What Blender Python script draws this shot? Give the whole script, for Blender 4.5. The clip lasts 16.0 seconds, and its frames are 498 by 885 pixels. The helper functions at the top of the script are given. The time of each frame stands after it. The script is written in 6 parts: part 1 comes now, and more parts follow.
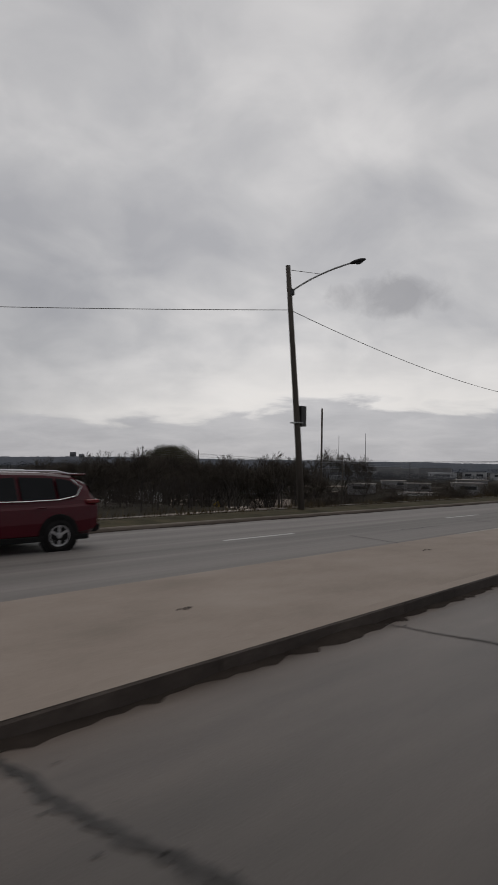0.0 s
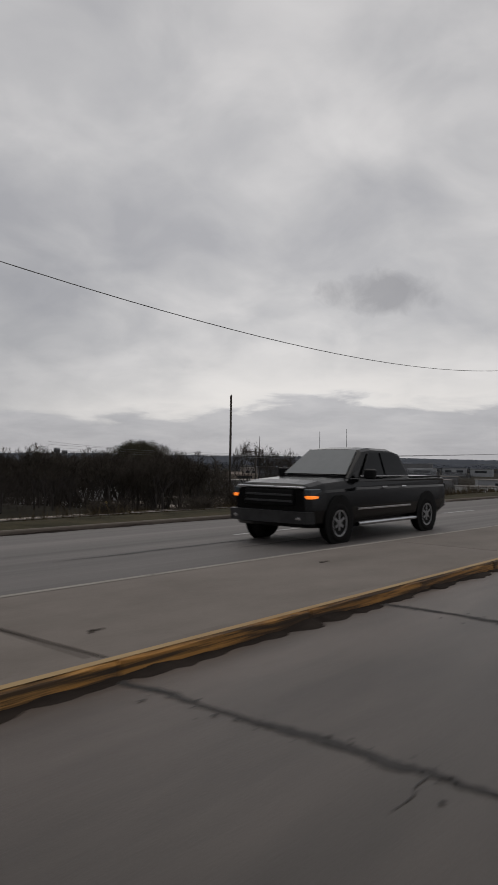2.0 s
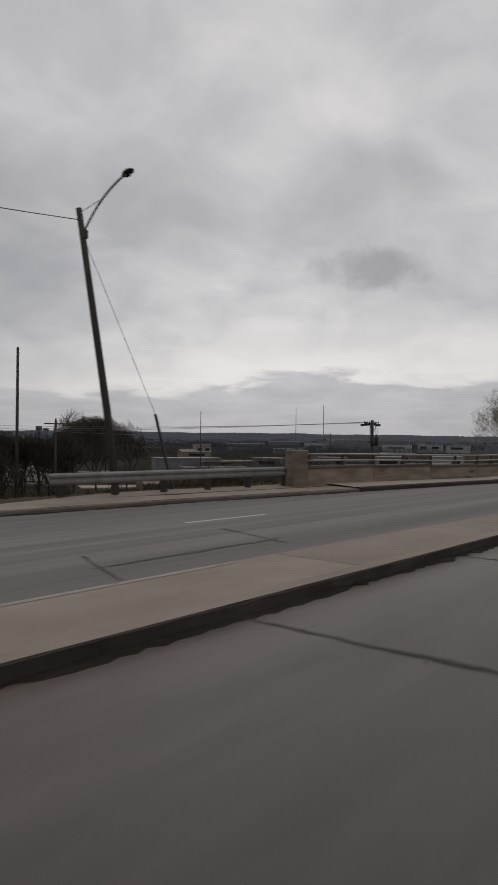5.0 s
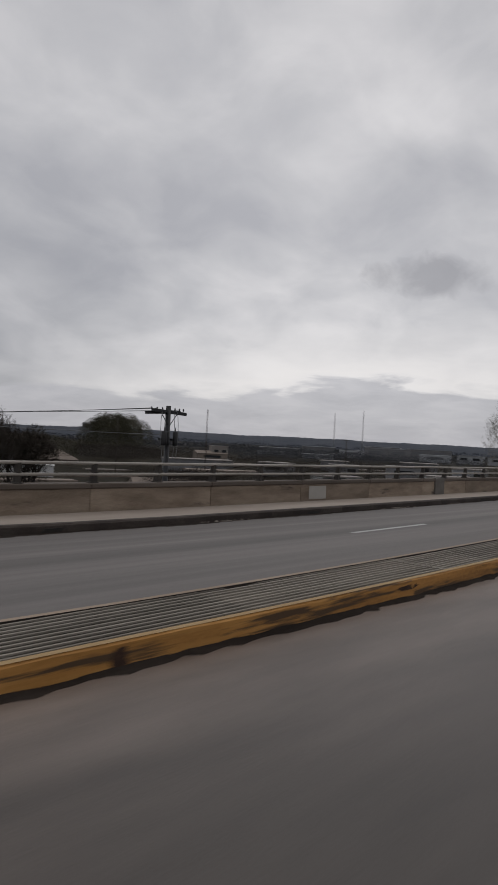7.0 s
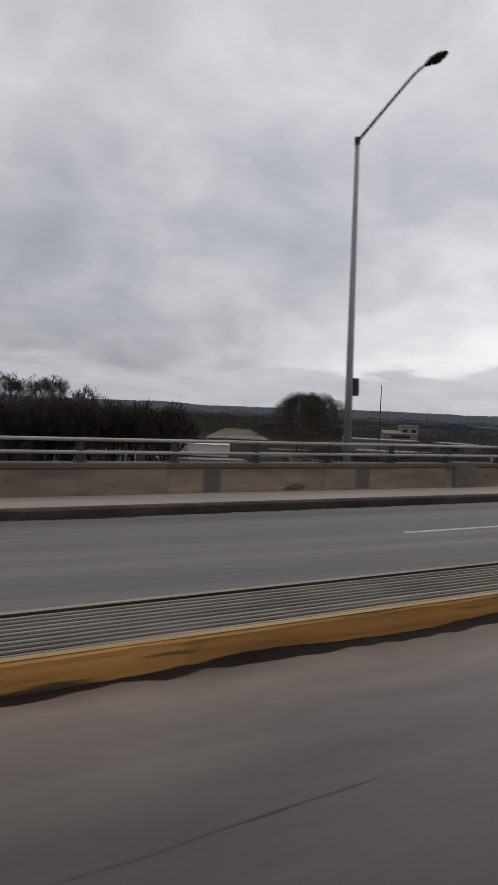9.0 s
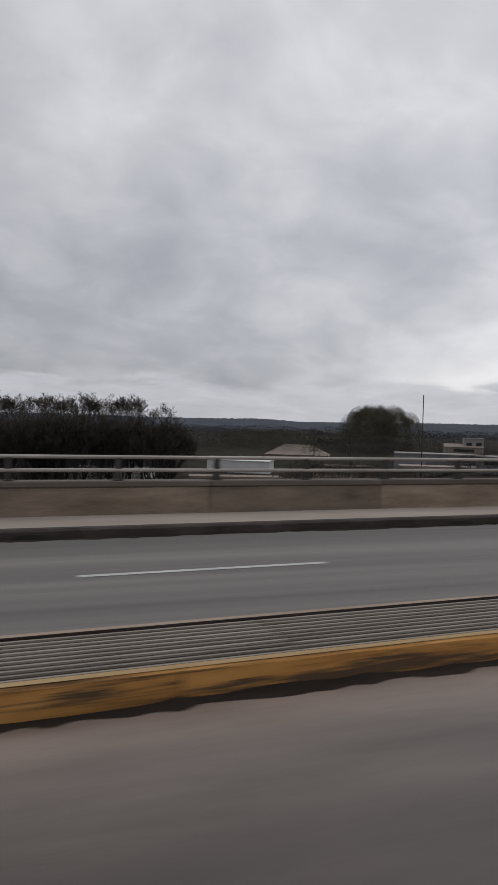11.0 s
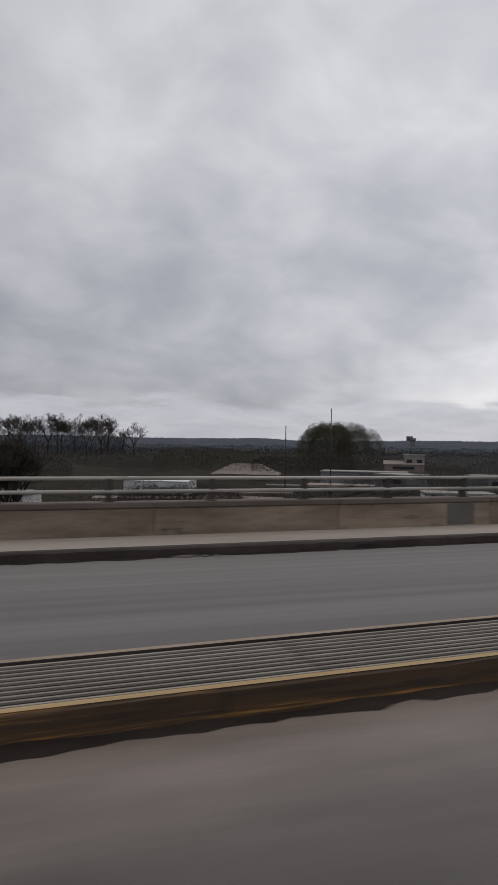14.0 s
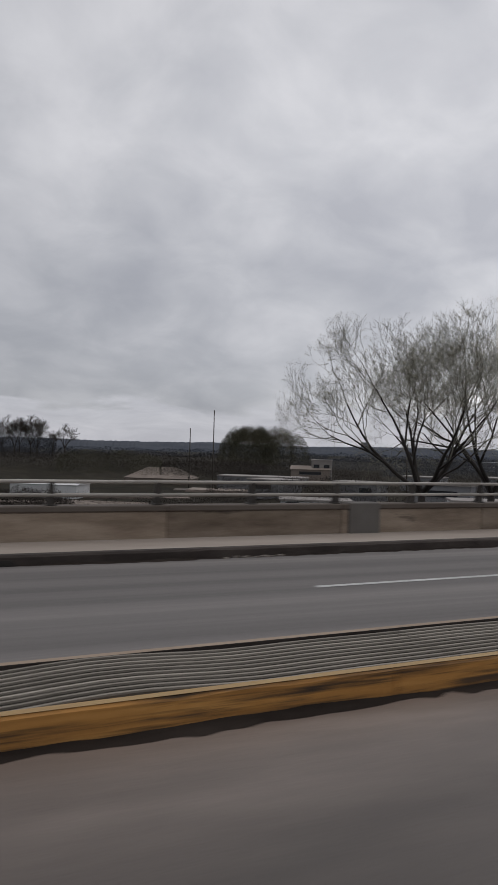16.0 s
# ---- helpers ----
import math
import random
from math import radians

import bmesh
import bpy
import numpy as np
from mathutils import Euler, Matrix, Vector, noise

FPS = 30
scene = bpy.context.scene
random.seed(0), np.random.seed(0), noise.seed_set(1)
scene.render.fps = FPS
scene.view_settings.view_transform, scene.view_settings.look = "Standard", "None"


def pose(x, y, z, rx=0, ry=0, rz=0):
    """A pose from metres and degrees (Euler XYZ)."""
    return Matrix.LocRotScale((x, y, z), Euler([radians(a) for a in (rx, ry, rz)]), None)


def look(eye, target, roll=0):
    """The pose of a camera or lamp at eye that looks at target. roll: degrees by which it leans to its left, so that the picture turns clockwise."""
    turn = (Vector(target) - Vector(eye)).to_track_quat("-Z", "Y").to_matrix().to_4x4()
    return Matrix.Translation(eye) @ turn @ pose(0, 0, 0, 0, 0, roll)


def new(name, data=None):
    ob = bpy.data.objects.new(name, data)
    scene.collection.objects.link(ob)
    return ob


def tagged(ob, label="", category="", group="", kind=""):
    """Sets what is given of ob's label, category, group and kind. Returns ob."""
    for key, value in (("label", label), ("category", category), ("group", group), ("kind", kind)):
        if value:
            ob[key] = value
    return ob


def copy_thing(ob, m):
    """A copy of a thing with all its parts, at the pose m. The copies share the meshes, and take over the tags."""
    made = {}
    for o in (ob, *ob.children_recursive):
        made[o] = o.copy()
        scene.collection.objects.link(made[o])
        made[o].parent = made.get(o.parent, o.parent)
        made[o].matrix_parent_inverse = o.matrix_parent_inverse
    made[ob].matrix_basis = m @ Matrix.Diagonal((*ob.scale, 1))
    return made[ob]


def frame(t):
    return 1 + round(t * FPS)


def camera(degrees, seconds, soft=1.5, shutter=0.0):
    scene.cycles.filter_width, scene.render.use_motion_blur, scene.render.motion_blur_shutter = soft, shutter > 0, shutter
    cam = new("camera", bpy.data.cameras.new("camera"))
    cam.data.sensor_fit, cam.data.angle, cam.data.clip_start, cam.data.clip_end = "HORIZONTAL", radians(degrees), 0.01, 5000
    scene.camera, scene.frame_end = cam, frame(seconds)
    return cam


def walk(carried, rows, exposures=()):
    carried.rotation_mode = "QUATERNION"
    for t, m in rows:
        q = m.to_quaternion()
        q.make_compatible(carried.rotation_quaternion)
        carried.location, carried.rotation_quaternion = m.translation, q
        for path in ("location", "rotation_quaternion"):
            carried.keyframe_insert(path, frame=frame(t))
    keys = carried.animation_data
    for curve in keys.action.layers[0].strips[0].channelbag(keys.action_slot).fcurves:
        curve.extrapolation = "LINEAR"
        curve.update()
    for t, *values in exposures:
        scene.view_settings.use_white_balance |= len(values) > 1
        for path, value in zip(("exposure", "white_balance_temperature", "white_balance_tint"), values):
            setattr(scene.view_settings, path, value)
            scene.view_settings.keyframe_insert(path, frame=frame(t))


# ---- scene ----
# ---- camera and its way ----
cam = camera(38.86, 16.0, soft=1.5, shutter=0.2)
PATH = [
    # seconds, x, y, z, azimuth, tilt, lean
    (0.0, -0.0, 0.0, 1.6, 41.21, 1.84, 0.92),
    (0.5, 5.02, 0.0, 1.6, 40.87, 3.07, 0.7),
    (1.0, 10.13, 0.0, 1.6, 40.78, 2.28, 0.67),
    (1.5, 15.47, 0.0, 1.6, 40.55, 1.92, 0.42),
    (2.0, 20.96, 0.0, 1.6, 40.33, 1.55, 0.87),
    (2.5, 26.49, 0.0, 1.6, 40.2, 0.96, 1.1),
    (3.0, 32.06, 0.0, 1.6, 39.97, 0.78, 0.56),
    (3.5, 37.87, 0.0, 1.6, 39.69, 1.18, 0.23),
    (4.0, 43.91, 0.0, 1.6, 39.21, 1.35, 0.83),
    (4.5, 49.64, 0.0, 1.6, 39.57, 0.24, 0.32),
    (6.8, 79.19, 0.0, 1.6, 40.39, -0.32, 3.08),
    (7, 81.92, 0.0, 1.6, 43.51, -0.12, 2.92),
    (7.5, 89.03, 0.05, 1.6, 51.76, 0.49, 2.83),
    (8, 96.01, 0.36, 1.6, 56.1, 0.37, 2.08),
    (8.5, 103.03, 0.68, 1.6, 58.06, -0.83, 2.53),
    (9, 110.68, 1.03, 1.6, 61.59, -2.52, 2.62),
    (9.2, 113.86, 1.17, 1.6, 62.67, -2.98, 2.45),
    (11.5, 148.25, 2.73, 1.6, 70.97, -1.2, 1.58),
    (12, 155.1, 3.04, 1.6, 71.16, -1.44, 1.6),
    (12.5, 161.98, 3.35, 1.6, 71.08, -1.44, 1.61),
    (13, 168.91, 3.66, 1.6, 70.64, -0.61, 1.5),
    (13.5, 175.89, 3.98, 1.6, 70.68, -0.09, 1.54),
    (14, 182.69, 4.28, 1.6, 71.11, 0.15, 0.92),
    (14.5, 189.56, 4.6, 1.6, 70.4, 0.5, 1.56),
    (15, 196.8, 4.92, 1.6, 69.83, 0.72, 1.42),
    (15.5, 204.04, 5.25, 1.6, 68.76, 0.3, 1.26),
    (16, 211.0, 5.57, 1.6, 68.05, 0.59, 1.59),
]


def eye_pose(x, y, z, az, tilt, lean):
    a, p = radians(az), radians(tilt)
    way = Vector((math.cos(a) * math.cos(p), math.sin(a) * math.cos(p), math.sin(p)))
    return look((x, y, z), Vector((x, y, z)) + 20 * way, lean)


walk(cam, [(r[0], eye_pose(*r[1:])) for r in PATH],
     exposures=[(0.0, -0.02, 6660, 11), (4.7, 0.0, 6660, 11), (6.8, 0.04, 6560, 12), (8.0, 0.10, 6460, 12), (9.0, 0.27, 6440, 12), (12.0, 0.33, 6420, 12), (16.0, 0.28, 6420, 12)])

# ---- world: overcast sky with a lighter gap low over the hills ----
world = bpy.data.worlds.new("overcast")
scene.world = world
world.use_nodes = True
wn, wl = world.node_tree.nodes, world.node_tree.links
wn.clear()


def wnode(kind, **kw):
    n = wn.new(kind)
    for k, v in kw.items():
        if k == "operation":
            n.operation = v
        elif k == "blend":
            n.blend_type = v
    return n


def wmath(op, a, b=None, clamp=False):
    n = wn.new("ShaderNodeMath")
    n.operation, n.use_clamp = op, clamp
    for i, s in enumerate((a, b)):
        if s is None:
            continue
        if isinstance(s, (int, float)):
            n.inputs[i].default_value = s
        else:
            wl.new(s, n.inputs[i])
    return n.outputs[0]


def wramp(fac, stops):
    n = wn.new("ShaderNodeValToRGB")
    while len(n.color_ramp.elements) < len(stops):
        n.color_ramp.elements.new(0.5)
    for e, (pos, col) in zip(n.color_ramp.elements, stops):
        e.position, e.color = pos, (*col, 1)
    wl.new(fac, n.inputs[0])
    return n.outputs[0]


def wmix(fac, a, b, blend="MIX"):
    n = wn.new("ShaderNodeMix")
    n.data_type, n.blend_type = "RGBA", blend
    for sock, v in ((n.inputs[0], fac), (n.inputs[6], a), (n.inputs[7], b)):
        if isinstance(v, (int, float)):
            sock.default_value = v
        elif isinstance(v, tuple):
            sock.default_value = (*v, 1)
        else:
            wl.new(v, sock)
    return n.outputs[2]


def wnoise(vec, scale, detail, rough=0.55, distort=0.0):
    n = wn.new("ShaderNodeTexNoise")
    n.inputs["Scale"].default_value, n.inputs["Detail"].default_value = scale, detail
    n.inputs["Roughness"].default_value, n.inputs["Distortion"].default_value = rough, distort
    wl.new(vec, n.inputs["Vector"])
    return n.outputs["Fac"]


tc = wn.new("ShaderNodeTexCoord")
sep = wn.new("ShaderNodeSeparateXYZ")
wl.new(tc.outputs["Generated"], sep.inputs[0])
dx, dy, dz = sep.outputs
low = wmath("ADD", wmath("MAXIMUM", dz, 0.0), 0.42)
comb = wn.new("ShaderNodeCombineXYZ")
wl.new(wmath("DIVIDE", dx, low), comb.inputs[0])
wl.new(wmath("DIVIDE", dy, low), comb.inputs[1])
deck = comb.outputs[0]
big = wnoise(deck, 1.35, 4, 0.5, 0.25)
fine = wnoise(deck, 5.0, 6, 0.52, 0.35)
mixed = wmath("ADD", wmath("MULTIPLY", big, 0.62), wmath("MULTIPLY", fine, 0.38))
cloud = wramp(mixed, [(0.36, (0.40, 0.407, 0.428)), (0.47, (0.495, 0.50, 0.512)), (0.56, (0.60, 0.60, 0.606)), (0.66, (0.70, 0.70, 0.70))])
# the brighter side of the sky lies ahead to the right of the bridge
toward = wmath("ADD", wmath("MULTIPLY", dx, 0.74), wmath("MULTIPLY", dy, 0.673))
side = wmath("MULTIPLY", wmath("SUBTRACT", toward, 0.60), 2.5, True)
rim_side = wmath("MULTIPLY", wmath("SUBTRACT", wmath("ADD", wmath("MULTIPLY", dx, 0.866), wmath("MULTIPLY", dy, 0.50)), 0.85), 8.0, True)
cloud = wmix(side, wmix(1.0, cloud, (0.78, 0.785, 0.795), "MULTIPLY"), wmix(1.0, cloud, (1.17, 1.165, 1.16), "MULTIPLY"))
# the sky is duller low down away from the bright side
near_rim = wramp(wmath("MULTIPLY", dz, 2.5, True), [(0.0, (1, 1, 1)), (0.35, (0.75, 0.75, 0.75)), (1.0, (0, 0, 0))])
cloud = wmix(wmath("MULTIPLY", near_rim, wmath("SUBTRACT", 1.0, rim_side)), cloud, wmix(1.0, cloud, (0.60, 0.61, 0.635), "MULTIPLY"))
# low banks of cloud
flat = wn.new("ShaderNodeCombineXYZ")
wl.new(dx, flat.inputs[0]), wl.new(dy, flat.inputs[1])
wl.new(wmath("MULTIPLY", dz, 5.0), flat.inputs[2])
warp = wnoise(flat.outputs[0], 6.0, 6, 0.55, 0.3)
lift = wmath("ADD", dz, wmath("MULTIPLY", wmath("SUBTRACT", warp, 0.5), 0.085))
# the bank stands higher towards the bright side
fore = wramp(dx, [(0.0, (0, 0, 0)), (0.62, (0, 0, 0)), (0.86, (1, 1, 1)), (1.0, (1, 1, 1))])
lift = wmath("SUBTRACT", lift, wmath("MULTIPLY", fore, 0.034))
bright = wramp(wmath("MULTIPLY", lift, 4.0, True), [(0.20, (0, 0, 0)), (0.27, (1, 1, 1)), (0.38, (0.55, 0.55, 0.55)), (0.62, (0, 0, 0))])
bank = wramp(wmath("MULTIPLY", lift, 4.0, True), [(0.0, (1, 1, 1)), (0.205, (0.9, 0.9, 0.9)), (0.24, (0, 0, 0)), (1.0, (0, 0, 0))])
sky_col = wmix(wmath("MULTIPLY", bright, wmath("MULTIPLY", wmath("MULTIPLY", rim_side, side), 0.85)), cloud, (0.80, 0.785, 0.77))
bank_col = wramp(wnoise(flat.outputs[0], 11.0, 6, 0.6, 0.4), [(0.36, (0.385, 0.39, 0.42)), (0.50, (0.425, 0.43, 0.46)), (0.66, (0.475, 0.478, 0.505))])
sky_col = wmix(wmath("MULTIPLY", bank, 0.85), sky_col, bank_col)
# one small dark cloud hangs alone above the bank
off_side = wmath("SUBTRACT", wmath("MULTIPLY", dy, math.cos(radians(29.8))), wmath("MULTIPLY", dx, math.sin(radians(29.8))))
off_up = wmath("SUBTRACT", dz, 0.232)
shred = wmath("MULTIPLY", wmath("SUBTRACT", wnoise(tc.outputs["Generated"], 22.0, 6, 0.6, 0.3), 0.5), 2.6)
spread = wmath("ADD", wmath("POWER", wmath("DIVIDE", wmath("ABSOLUTE", off_side), 0.085), 2.0), wmath("POWER", wmath("DIVIDE", wmath("ABSOLUTE", off_up), 0.030), 2.0))
puff = wmath("SUBTRACT", wmath("ADD", 1.0, shred), spread, True)
sky_col = wmix(wmath("MULTIPLY", puff, 0.6), sky_col, (0.28, 0.28, 0.295))
sun_sky = wn.new("ShaderNodeTexSky")
sun_sky.sky_type, sun_sky.sun_disc = "NISHITA", False
sun_sky.sun_elevation, sun_sky.sun_rotation = radians(72), radians(55)
thin = wmix(1.0, sun_sky.outputs[0], (0.08, 0.08, 0.08), "MULTIPLY")
sky_col = wmix(0.94, thin, sky_col)
bg = wn.new("ShaderNodeBackground")
bg.inputs[1].default_value = 1.0
wl.new(sky_col, bg.inputs[0])
wo = wn.new("ShaderNodeOutputWorld")
wl.new(bg.outputs[0], wo.inputs[0])

sun = new("sun", bpy.data.lights.new("sun", "SUN"))
sun.data.energy, sun.data.angle, sun.data.color = 0.5, radians(60), (1, 0.97, 0.93)
sun.matrix_basis = look((0, 0, 60), (-12 * math.cos(radians(35)), -12 * math.sin(radians(35)), 23))


# ---- materials ----
def material(name, colors, rough=0.85, scale=1.0, grain=30.0, stretch=(1, 1, 1), bump=0.3, metal=0.0, vary=0.0, spots=None, island=False):
    """Two noises (stains and grain) over a ramp of colours; vary: brightness by piece; spots: (colour, amount, scale)."""
    m = bpy.data.materials.new(name)
    m.use_nodes = True
    nt = m.node_tree
    n, l = nt.nodes, nt.links
    b = n["Principled BSDF"]
    b.inputs["Roughness"].default_value, b.inputs["Metallic"].default_value = rough, metal
    co = n.new("ShaderNodeTexCoord")
    mp = n.new("ShaderNodeMapping")
    mp.inputs["Scale"].default_value = stretch
    if vary and not island:
        rnd_shift = n.new("ShaderNodeVectorMath")
        rnd_shift.operation = "ADD"
        oi = n.new("ShaderNodeObjectInfo")
        big_shift = n.new("ShaderNodeMath")
        big_shift.operation = "MULTIPLY"
        big_shift.inputs[1].default_value = 90.0
        l.new(oi.outputs["Random"], big_shift.inputs[0])
        l.new(co.outputs["Object"], rnd_shift.inputs[0])
        l.new(big_shift.outputs[0], rnd_shift.inputs[1])
        l.new(rnd_shift.outputs[0], mp.inputs[0])
    else:
        l.new(co.outputs["Object"], mp.inputs[0])
    t1, t2 = n.new("ShaderNodeTexNoise"), n.new("ShaderNodeTexNoise")
    t1.inputs["Scale"].default_value, t1.inputs["Detail"].default_value, t1.inputs["Roughness"].default_value = scale, 6, 0.6
    t2.inputs["Scale"].default_value, t2.inputs["Detail"].default_value = grain, 4
    l.new(mp.outputs[0], t1.inputs["Vector"])
    l.new(co.outputs["Object"], t2.inputs["Vector"])
    ad = n.new("ShaderNodeMath")
    ad.operation = "MULTIPLY_ADD"
    l.new(t2.outputs["Fac"], ad.inputs[0])
    ad.inputs[1].default_value = 0.35
    l.new(t1.outputs["Fac"], ad.inputs[2])
    rp = n.new("ShaderNodeValToRGB")
    while len(rp.color_ramp.elements) < len(colors):
        rp.color_ramp.elements.new(0.5)
    for i, (e, c) in enumerate(zip(rp.color_ramp.elements, colors)):
        e.position, e.color = 0.45 + 0.45 * i / max(1, len(colors) - 1), (*c, 1)
    l.new(ad.outputs[0], rp.inputs[0])
    out = rp.outputs[0]
    if spots:
        col, amount, sc = spots
        t3 = n.new("ShaderNodeTexNoise")
        t3.inputs["Scale"].default_value, t3.inputs["Detail"].default_value, t3.inputs["Roughness"].default_value = sc, 8, 0.65
        l.new(mp.outputs[0], t3.inputs["Vector"])
        r3 = n.new("ShaderNodeValToRGB")
        r3.color_ramp.elements[0].position, r3.color_ramp.elements[0].color = amount, (0, 0, 0, 1)
        r3.color_ramp.elements[1].position, r3.color_ramp.elements[1].color = amount + 0.07, (1, 1, 1, 1)
        l.new(t3.outputs["Fac"], r3.inputs[0])
        mx = n.new("ShaderNodeMix")
        mx.data_type = "RGBA"
        l.new(r3.outputs[0], mx.inputs[0])
        l.new(out, mx.inputs[6])
        mx.inputs[7].default_value = (*col, 1)
        out = mx.outputs[2]
    if vary:
        if island:
            src = n.new("ShaderNodeNewGeometry").outputs["Random Per Island"]
        else:
            src = n.new("ShaderNodeObjectInfo").outputs["Random"]
        ma = n.new("ShaderNodeMath")
        ma.operation = "MULTIPLY_ADD"
        l.new(src, ma.inputs[0])
        ma.inputs[1].default_value, ma.inputs[2].default_value = 2 * vary, 1 - vary
        hs = n.new("ShaderNodeHueSaturation")
        l.new(ma.outputs[0], hs.inputs["Value"])
        l.new(out, hs.inputs["Color"])
        out = hs.outputs[0]
    l.new(out, b.inputs["Base Color"])
    if bump:
        bp = n.new("ShaderNodeBump")
        bp.inputs["Strength"].default_value, bp.inputs["Distance"].default_value = bump, 0.02
        l.new(ad.outputs[0], bp.inputs["Height"])
        l.new(bp.outputs[0], b.inputs["Normal"])
    return m


M_ROAD = material("worn_concrete_road", [(0.035, 0.0268, 0.0220), (0.0565, 0.0445, 0.0370), (0.080, 0.064, 0.0540)], 0.46, 1.6, 55, (0.22, 1, 1), 0.3)
M_FAR = material("grey_asphalt", [(0.068, 0.061, 0.057), (0.129, 0.117, 0.110), (0.198, 0.180, 0.168)], 0.7, 1.15, 50, (0.02, 1, 1), 0.25)
M_SLAB = material("tan_concrete", [(0.186, 0.150, 0.122), (0.238, 0.193, 0.160), (0.280, 0.233, 0.197)], 0.85, 0.9, 40, (0.6, 1, 1), 0.25, vary=0.06)
M_SLAB2 = material("old_tan_concrete", [(0.130, 0.109, 0.092), (0.170, 0.145, 0.125), (0.203, 0.175, 0.152)], 0.85, 0.9, 40, (0.6, 1, 1), 0.3, vary=0.05)
M_KERB = material("dark_kerb_concrete", [(0.020, 0.014, 0.011), (0.040, 0.030, 0.025), (0.066, 0.053, 0.045)], 0.9, 2.2, 30, (0.5, 1, 1), 0.5, vary=0.12)
M_YEL = material("worn_yellow_paint", [(0.205, 0.093, 0.022), (0.43, 0.203, 0.046), (0.54, 0.285, 0.080)], 0.75, 1.6, 30, (0.3, 1, 4.5), 0.35, vary=0.10, spots=((0.085, 0.048, 0.022), 0.52, 1.9))
M_YELTOP = material("pale_yellow_paint", [(0.32, 0.195, 0.075), (0.40, 0.275, 0.125)], 0.7, 2.0, 30, (0.5, 1, 1), 0.3, spots=((0.16, 0.13, 0.10), 0.66, 2.5))
M_WHITE = material("worn_white_paint", [(0.38, 0.38, 0.37), (0.55, 0.55, 0.53)], 0.7, 4.0, 40, (0.4, 1, 1), 0.2, spots=((0.17, 0.165, 0.16), 0.60, 9.0))
M_WALL = material("parapet_concrete", [(0.126, 0.093, 0.066), (0.226, 0.175, 0.130), (0.336, 0.271, 0.208)], 0.9, 1.9, 35, (0.35, 1, 1.6), 0.4, vary=0.2, spots=((0.080, 0.062, 0.050), 0.60, 1.4))
M_COPE = material("coping_concrete", [(0.092, 0.072, 0.058), (0.148, 0.124, 0.104)], 0.9, 1.2, 35, (0.3, 1, 1), 0.3, vary=0.1)
M_PATCHW = material("pale_patch_concrete", [(0.36, 0.345, 0.31), (0.42, 0.40, 0.37)], 0.9, 2.0, 35)
M_GREYP = material("grey_pilaster_concrete", [(0.108, 0.098, 0.088), (0.152, 0.140, 0.127)], 0.9, 2.0, 35, vary=0.1)
M_WALK = material("pale_sidewalk_concrete", [(0.272, 0.227, 0.190), (0.378, 0.325, 0.278)], 0.88, 1.0, 35, (0.3, 1, 1), 0.25, vary=0.05)
M_RAIL = material("weathered_aluminium", [(0.280, 0.255, 0.225), (0.460, 0.428, 0.388)], 0.6, 2.0, 40, (0.3, 1, 1), 0.15, 0.25)
M_POST = material("rail_post_metal", [(0.028, 0.023, 0.019), (0.062, 0.053, 0.045)], 0.7, 3.0, 30, bump=0.2, vary=0.15)
M_BAR = material("worn_bar_steel", [(0.150, 0.132, 0.107), (0.320, 0.285, 0.240)], 0.85, 1.5, 40, (0.3, 1, 1), 0.3, vary=0.12)
# near black, so that gaps look shaded by colour
M_PIT = material("dark_gap_shade", [(0.016, 0.014, 0.012), (0.036, 0.032, 0.028)], 0.95, 2.0, 20)
M_SILT = material("pale_silt", [(0.118, 0.099, 0.078), (0.190, 0.162, 0.131)], 0.95, 2.5, 25, (0.4, 1, 1), 0.4)
M_SEAL = material("crack_filler", [(0.016, 0.014, 0.013), (0.034, 0.030, 0.028)], 0.8, 5.0, 40, bump=0.4)
M_TAR = material("old_tar", [(0.034, 0.032, 0.031), (0.072, 0.068, 0.066)], 0.75, 4.0, 50, bump=0.4)
M_CRACK = material("worn_crack_edge", [(0.022, 0.019, 0.018), (0.046, 0.041, 0.038)], 0.7, 6.0, 60, bump=0.5)
M_DIRT = material("gutter_dirt", [(0.016, 0.012, 0.010), (0.040, 0.032, 0.027)], 0.95, 2.5, 30, (0.3, 1, 1), 0.5)
M_RUB = material("reddish_rubble", [(0.022, 0.014, 0.011), (0.095, 0.063, 0.050), (0.40, 0.34, 0.295)], 0.9, 6.0, 30, bump=0.6, vary=0.6, island=True)
M_RUBBASE = material("reddish_brown_dirt", [(0.018, 0.010, 0.008), (0.062, 0.036, 0.028)], 0.95, 3.0, 25, bump=0.6)
M_SPALL = material("rusty_spall", [(0.024, 0.012, 0.008), (0.075, 0.038, 0.022)], 0.95, 7.0, 40, bump=0.6)
M_LIPFAR = material("worn_tan_lip", [(0.25, 0.185, 0.13), (0.36, 0.275, 0.205)], 0.8, 2.0, 30, (0.4, 1, 1), 0.3, spots=((0.12, 0.09, 0.07), 0.62, 2.0))
M_STEEL = material("galvanised_steel", [(0.25, 0.255, 0.26), (0.36, 0.365, 0.37)], 0.6, 3.0, 40, (1, 1, 0.3), 0.1, 0.1)
M_GUARD = material("weathered_zinc", [(0.17, 0.165, 0.158), (0.30, 0.29, 0.28)], 0.6, 3.0, 40, (1, 1, 0.3), 0.2, 0.3)
M_WOOD = material("weathered_pole_timber", [(0.035, 0.029, 0.024), (0.075, 0.063, 0.053)], 0.9, 3.0, 30, (4, 4, 0.3), 0.5)
